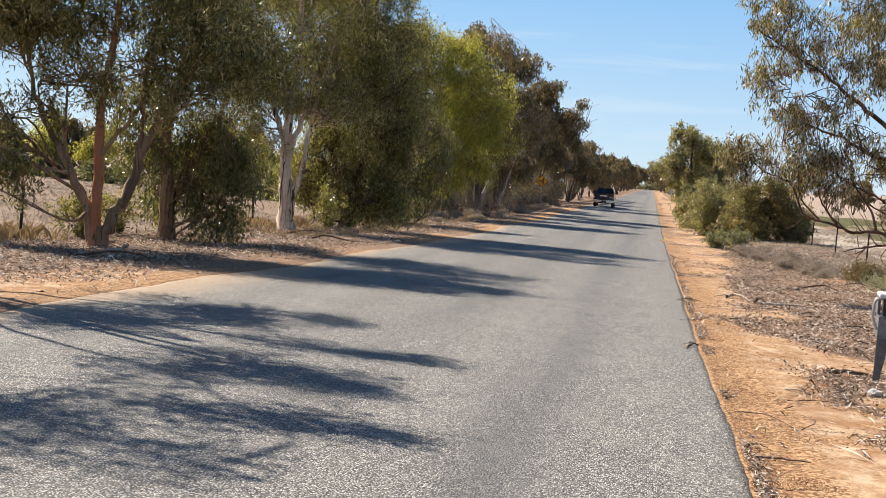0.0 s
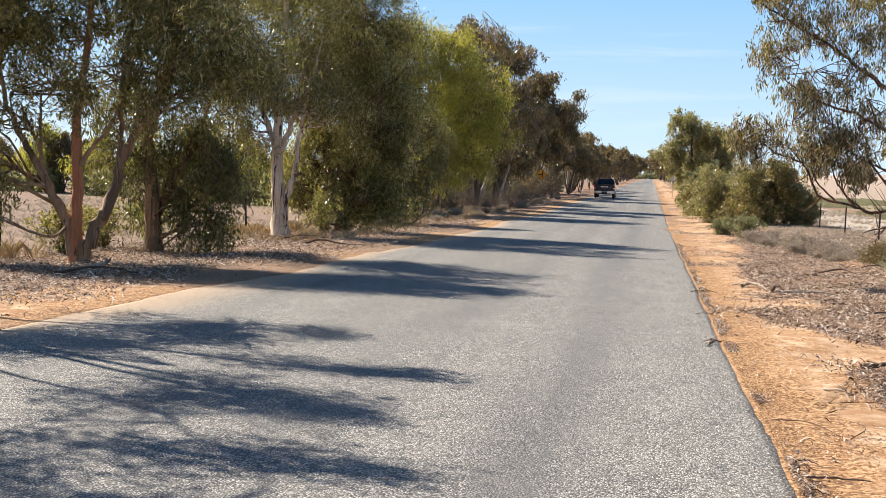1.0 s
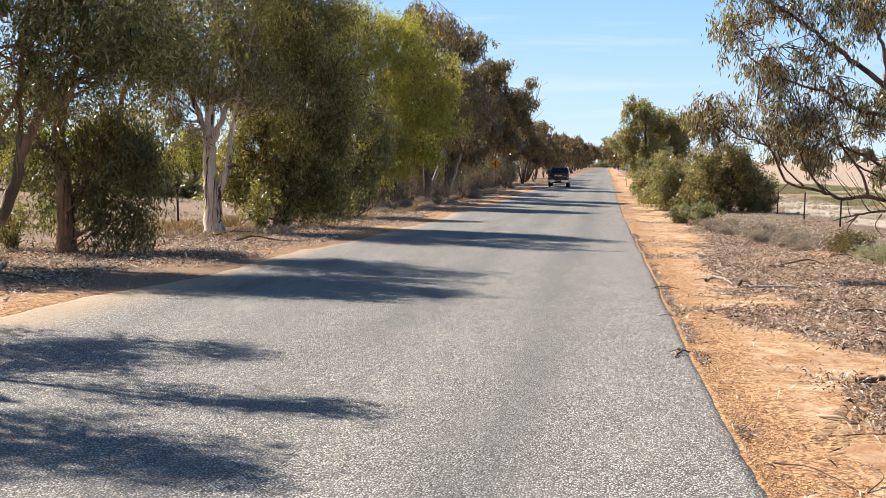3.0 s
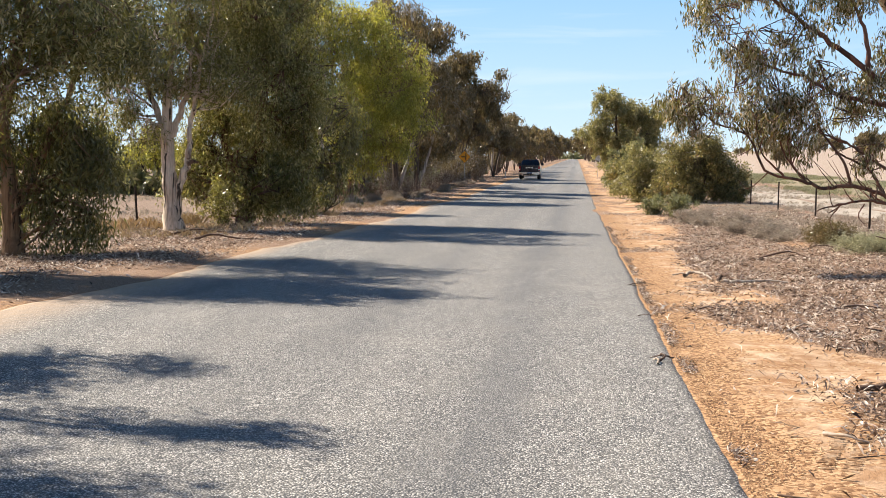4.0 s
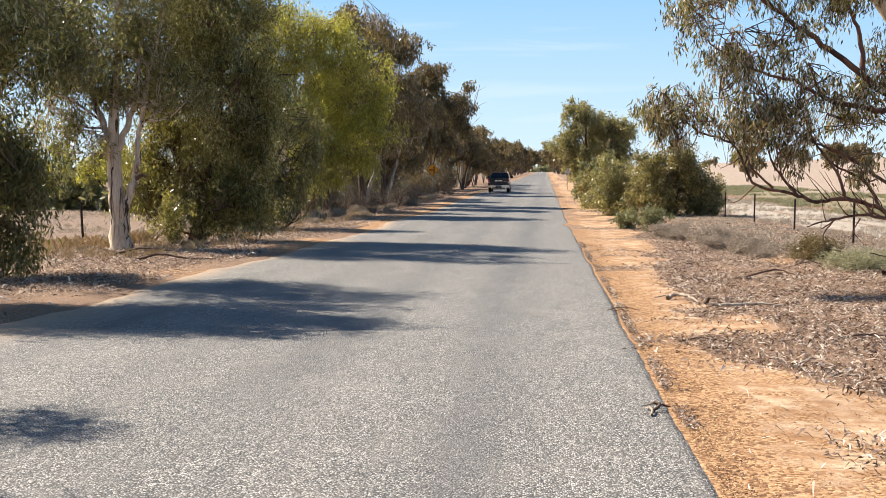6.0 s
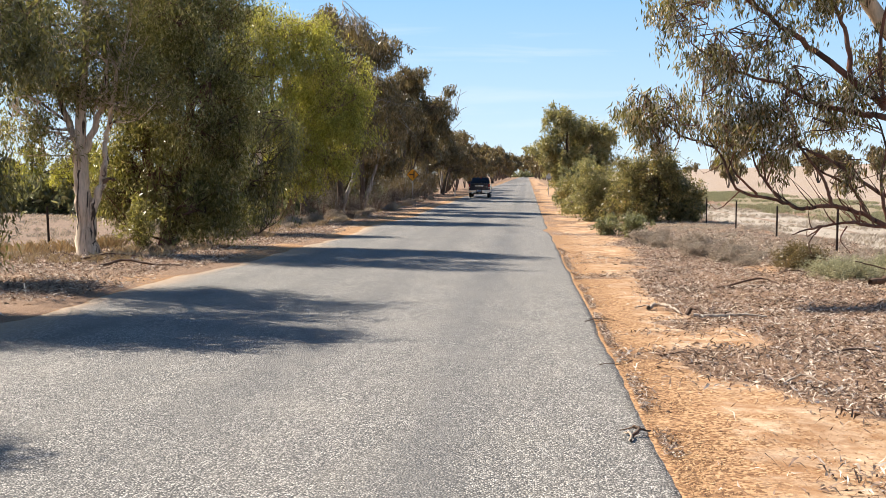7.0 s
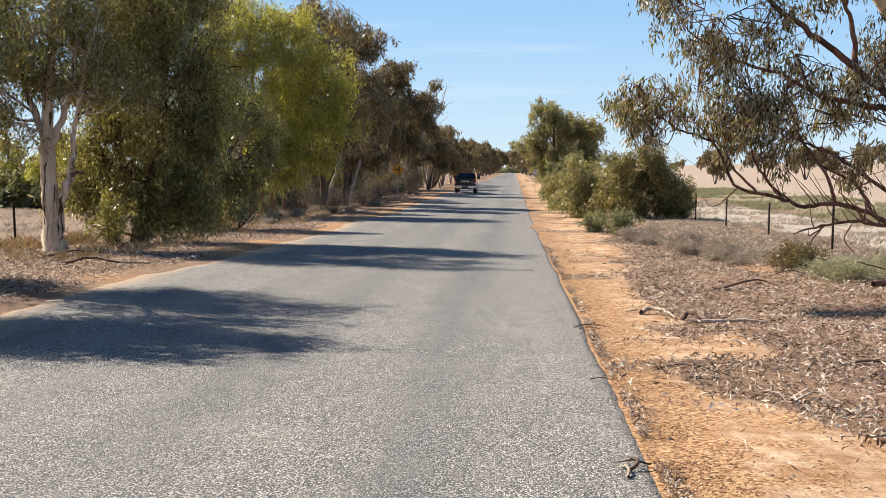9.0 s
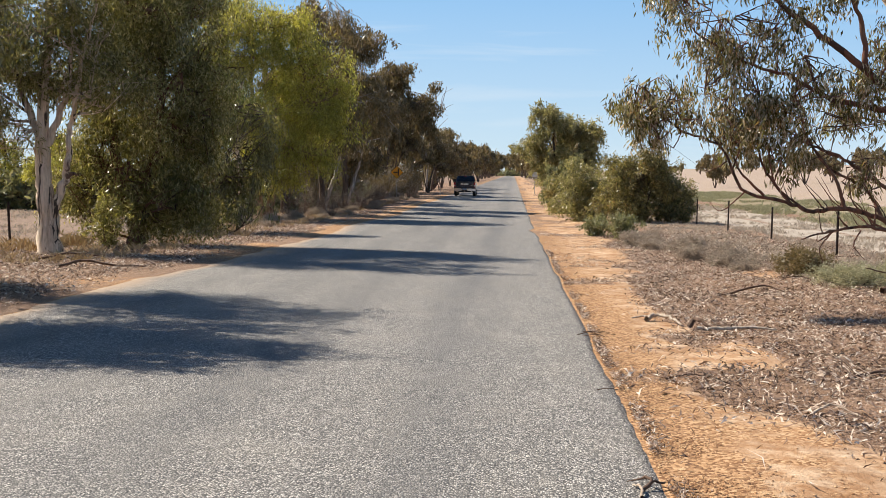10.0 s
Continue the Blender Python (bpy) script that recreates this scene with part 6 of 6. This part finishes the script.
def guide_post(x, y):
    root = new("guide_post")
    root.matrix_world = pose(x, y, gz(x, y) - 0.05)
    bm = bmesh.new()
    box(bm, -0.05, 0.05, -0.02, 0.02, 0, 1.0, 0.008)
    to_part("shaft", bm, SHEET_WHITE, root)
    bm = bmesh.new()
    box(bm, -0.035, 0.035, -0.026, -0.021, 0.8, 0.92, 0.0)
    to_part("reflector", bm, RED_LENS, root)
    return tagged(root, "white plastic guide post on the verge", "guide post")


guide_post(-6.5, 116)

# ---- letterbox ----


def letterbox(x, y):
    root = new("letterbox")
    root.matrix_world = pose(x, y, gz(x, y) - 0.02, 0, 0, -8)
    w, d, h = 0.44, 0.5, 0.98
    bm = bmesh.new()
    a = [(-w / 2, -d / 2, 0.0), (-w / 2 + 0.05, -d / 2, 0.0), (-w / 2 + 0.13, -d / 2, 0.55), (-w / 2, -d / 2, 0.66)]
    vs = [bm.verts.new(p) for p in a]
    bm.faces.new(vs)
    bmesh.ops.solidify(bm, geom=bm.faces[:], thickness=0.02)
    to_part("side_leg", bm, BOX_GREY, root)
    bm = bmesh.new()
    a = [(w / 2, -d / 2, 0.0), (w / 2 - 0.05, -d / 2, 0.0), (w / 2 - 0.13, -d / 2, 0.55), (w / 2, -d / 2, 0.66)]
    bm.faces.new([bm.verts.new(p) for p in a])
    bmesh.ops.solidify(bm, geom=bm.faces[:], thickness=0.02)
    to_part("side_leg", bm, BOX_GREY, root)
    bm = bmesh.new()
    box(bm, -w / 2, w / 2, -d / 2 - 0.004, d / 2, 0.5, 0.74, 0.012)
    to_part("body", bm, BOX_GREY, root)
    # solid black block stands in for the shaded opening under the lid
    bm = bmesh.new()
    box(bm, -w / 2 + 0.03, w / 2 - 0.03, -d / 2 - 0.01, -d / 2 + 0.12, 0.745, h - 0.06, 0.004)
    to_part("slot", bm, BLACK_PLASTIC, root)
    bm = bmesh.new()
    box(bm, -w / 2 - 0.01, w / 2 + 0.01, -d / 2 - 0.02, d / 2, h - 0.055, h - 0.015, 0.008)
    to_part("lid", bm, SHEET_WHITE, root, "weathered white lid")
    for s in (-1, 1):
        bm = bmesh.new()
        box(bm, s * w / 2 - 0.012, s * w / 2 + 0.012, -d / 2 + 0.13, d / 2, 0.745, h - 0.058, 0.004)
        to_part("side_panel", bm, BOX_GREY, root)
    bm = bmesh.new()
    box(bm, -0.16, 0.17, -d / 2 - 0.02, -d / 2 - 0.008, 0.76, 0.84, 0.004)
    to_part("flap", bm, CLOTH_BLUE, root, "faded blue plastic flap")
    t = Tubes()
    t.add(curve_through([(-w / 2 + 0.02, -d / 2 - 0.01, h - 0.06), (-w / 2 - 0.05, -d / 2 - 0.02, h - 0.09), (-w / 2 - 0.06, -d / 2 - 0.02, h - 0.25), (-w / 2 - 0.01, -d / 2 - 0.01, h - 0.38)], 14), np.full(14, 0.014), 8)
    part("handle", t.mesh("handle", GALV), root)
    return tagged(root, "grey sheet-metal roadside letterbox with a bent tube handle", "letterbox")


letterbox(2.70, 12.1)

# ---- pickup ----


def pickup(x, y, turn):
    """A crew-cab pickup; its tail at local y = 0."""
    root = new("pickup_truck")
    root.matrix_world = pose(x, y, gz(x, y) + 0.018, math.degrees(math.atan(0.0125)), 0, turn)
    W = 1.0

    def prism(profile, half, bevel):
        bm = bmesh.new()
        lo = [bm.verts.new((-half, a, b)) for a, b in profile]
        hi = [bm.verts.new((half, a, b)) for a, b in profile]
        n = len(profile)
        bm.faces.new(lo)
        bm.faces.new(hi[::-1])
        for i in range(n):
            bm.faces.new((lo[i], hi[i], hi[(i + 1) % n], lo[(i + 1) % n]))
        bmesh.ops.recalc_face_normals(bm, faces=bm.faces)
        bmesh.ops.bevel(bm, geom=bm.edges[:], offset=bevel, segments=2, affect="EDGES")
        return bm

    to_part("bed", prism([(0.06, 0.62), (0.06, 1.36), (1.95, 1.36), (1.95, 0.55), (1.72, 0.55), (1.6, 0.9), (1.2, 1.0), (0.8, 0.9), (0.66, 0.6)], W, 0.035), PAINT_NAVY, root)
    to_part("cab", prism([(1.98, 0.55), (1.98, 1.36), (3.0, 1.36), (4.3, 1.3), (5.45, 1.22), (5.7, 1.1), (5.75, 0.6), (5.25, 0.55), (5.15, 0.86), (4.8, 1.0), (4.4, 0.88), (4.25, 0.5)], W - 0.005, 0.035), PAINT_NAVY, root)
    bm = bmesh.new()
    box(bm, -0.9, 0.9, 1.98, 4.35, 1.355, 1.92, 0.06, (0.82, 0.74))
    to_part("cab_top", bm, PAINT_NAVY, root)
    bm = bmesh.new()
    quad = [(-0.78, 2.03, 1.42), (0.78, 2.03, 1.42), (0.69, 2.235, 1.84), (-0.69, 2.235, 1.84)]
    bm.faces.new([bm.verts.new(Vector(p) + Vector((0, -0.035, 0))) for p in quad])
    bmesh.ops.solidify(bm, geom=bm.faces[:], thickness=-0.02)
    to_part("rear_window", bm, DARK_GLASS, root)
    for s in (-1, 1):
        for y0, y1 in ((2.36, 3.08), (3.16, 3.86)):
            bm = bmesh.new()
            quad = [(0.895, y0 - 0.06, 1.42), (0.895, y1 + 0.08, 1.42), (0.765, y1 - 0.06, 1.83), (0.765, y0 + 0.02, 1.83)]
            bm.faces.new([bm.verts.new((s * p[0], p[1], p[2])) for p in quad])
            bmesh.ops.recalc_face_normals(bm, faces=bm.faces)
            bmesh.ops.solidify(bm, geom=bm.faces[:], thickness=0.015)
            to_part("side_window", bm, DARK_GLASS, root)
    to_part("underbody", prism([(0.25, 0.4), (0.25, 0.62), (5.4, 0.62), (5.4, 0.35), (3, 0.32)], 0.8, 0.02), BLACK_PLASTIC, root)
    bm = bmesh.new()
    box(bm, -0.86, 0.86, 0.0, 0.065, 0.72, 1.38, 0.03)
    gate = to_part("tailgate", bm, PAINT_NAVY, root)
    # a broad mark in place of the maker's lettering
    for k in range(3):
        bm = bmesh.new()
        box(bm, -0.36 + 0.25 * k, -0.15 + 0.25 * k, -0.012, 0.002, 1.08, 1.2, 0.004)
        to_part("badge_bar", bm, CHROME, gate)
    bm = bmesh.new()
    box(bm, 0.56, 0.76, -0.01, 0.002, 1.03, 1.07, 0.003)
    to_part("small_badge", bm, CHROME, gate)
    bm = bmesh.new()
    box(bm, -0.84, 0.84, 0.0, 0.06, 1.385, 1.41, 0.008)
    to_part("gate_cap", bm, BLACK_PLASTIC, gate)
    for s in (-1, 1):
        bm = bmesh.new()
        box(bm, s * 0.93 - 0.075, s * 0.93 + 0.075, -0.01, 0.12, 0.86, 1.3, 0.02)
        lamp = to_part("tail_lamp", bm, RED_LENS, root, "red tail lamp")
        bm = bmesh.new()
        box(bm, s * 0.93 - 0.055, s * 0.93 + 0.055, -0.018, -0.008, 0.94, 1.03, 0.004)
        to_part("reversing_lens", bm, CLEAR_LENS, lamp)
        bm = bmesh.new()
        box(bm, s * 0.63 - 0.37, s * 0.63 + 0.37, -0.14, 0.1, 0.5, 0.73, 0.04)
        to_part("bumper_end", bm, CHROME, root, "chrome bumper end")
        bm = bmesh.new()
        cyl(bm, (s * 0.66, -0.1, 0.46), 0.06, 0.26, "Y", 18)
        to_part("exhaust_tip", bm, CHROME, root, "chrome exhaust tip")
        bm = bmesh.new()
        box(bm, s * 1.12 - 0.14, s * 1.12 + 0.14, 3.66, 3.78, 1.34, 1.58, 0.03)
        to_part("mirror", bm, BLACK_PLASTIC, root)
        bm = bmesh.new()
        box(bm, s * 0.98 - 0.06, s * 0.98 + 0.06, 2.0, 4.2, 0.36, 0.42, 0.015)
        to_part("running_board", bm, CHROME, root)
        for yy in (1.2, 4.78):
            bm = bmesh.new()
            cyl(bm, (s * 0.87, yy, 0.405), 0.405, 0.27, "X", 30)
            bmesh.ops.bevel(bm, geom=[e for e in bm.edges if e.calc_face_angle(0) > 1.0], offset=0.05, segments=2, affect="EDGES")
            wheel = to_part("tyre", bm, RUBBER, root, "", True)
            bm = bmesh.new()
            cyl(bm, (s * 1.0, yy, 0.405), 0.25, 0.03, "X", 20)
            to_part("rim", bm, ALLOY, wheel)
            bm = bmesh.new()
            cyl(bm, (s * 1.02, yy, 0.405), 0.07, 0.03, "X", 10)
            to_part("hub_cap", bm, CHROME, wheel)
    bm = bmesh.new()
    box(bm, -0.27, 0.27, -0.1, 0.1, 0.46, 0.6, 0.02)
    to_part("bumper_step", bm, BLACK_PLASTIC, root)
    bm = bmesh.new()
    box(bm, -0.19, 0.19, -0.02, -0.005, 0.61, 0.72, 0.004)
    plate = to_part("number_plate", bm, PLATE_WHITE, root)
    for k in range(6):
        bm = bmesh.new()
        box(bm, -0.155 + 0.054 * k, -0.115 + 0.054 * k, -0.026, -0.021, 0.64, 0.69)
        to_part("plate_bar", bm, PLATE_BLUE, plate)
    bm = bmesh.new()
    box(bm, -0.14, 0.14, 2.16, 2.22, 1.86, 1.9, 0.008)
    to_part("high_brake_lamp", bm, RED_LENS, root, "red high brake lamp")
    bm = bmesh.new()
    cyl(bm, (0, -0.16, 0.5), 0.03, 0.1, "Z", 10)
    to_part("tow_ball", bm, CHROME, root)
    return tagged(root, "dark navy crew-cab pickup with chrome bumper on the road", "pickup truck")


pickup(-3.95, 111.5, -0.4)
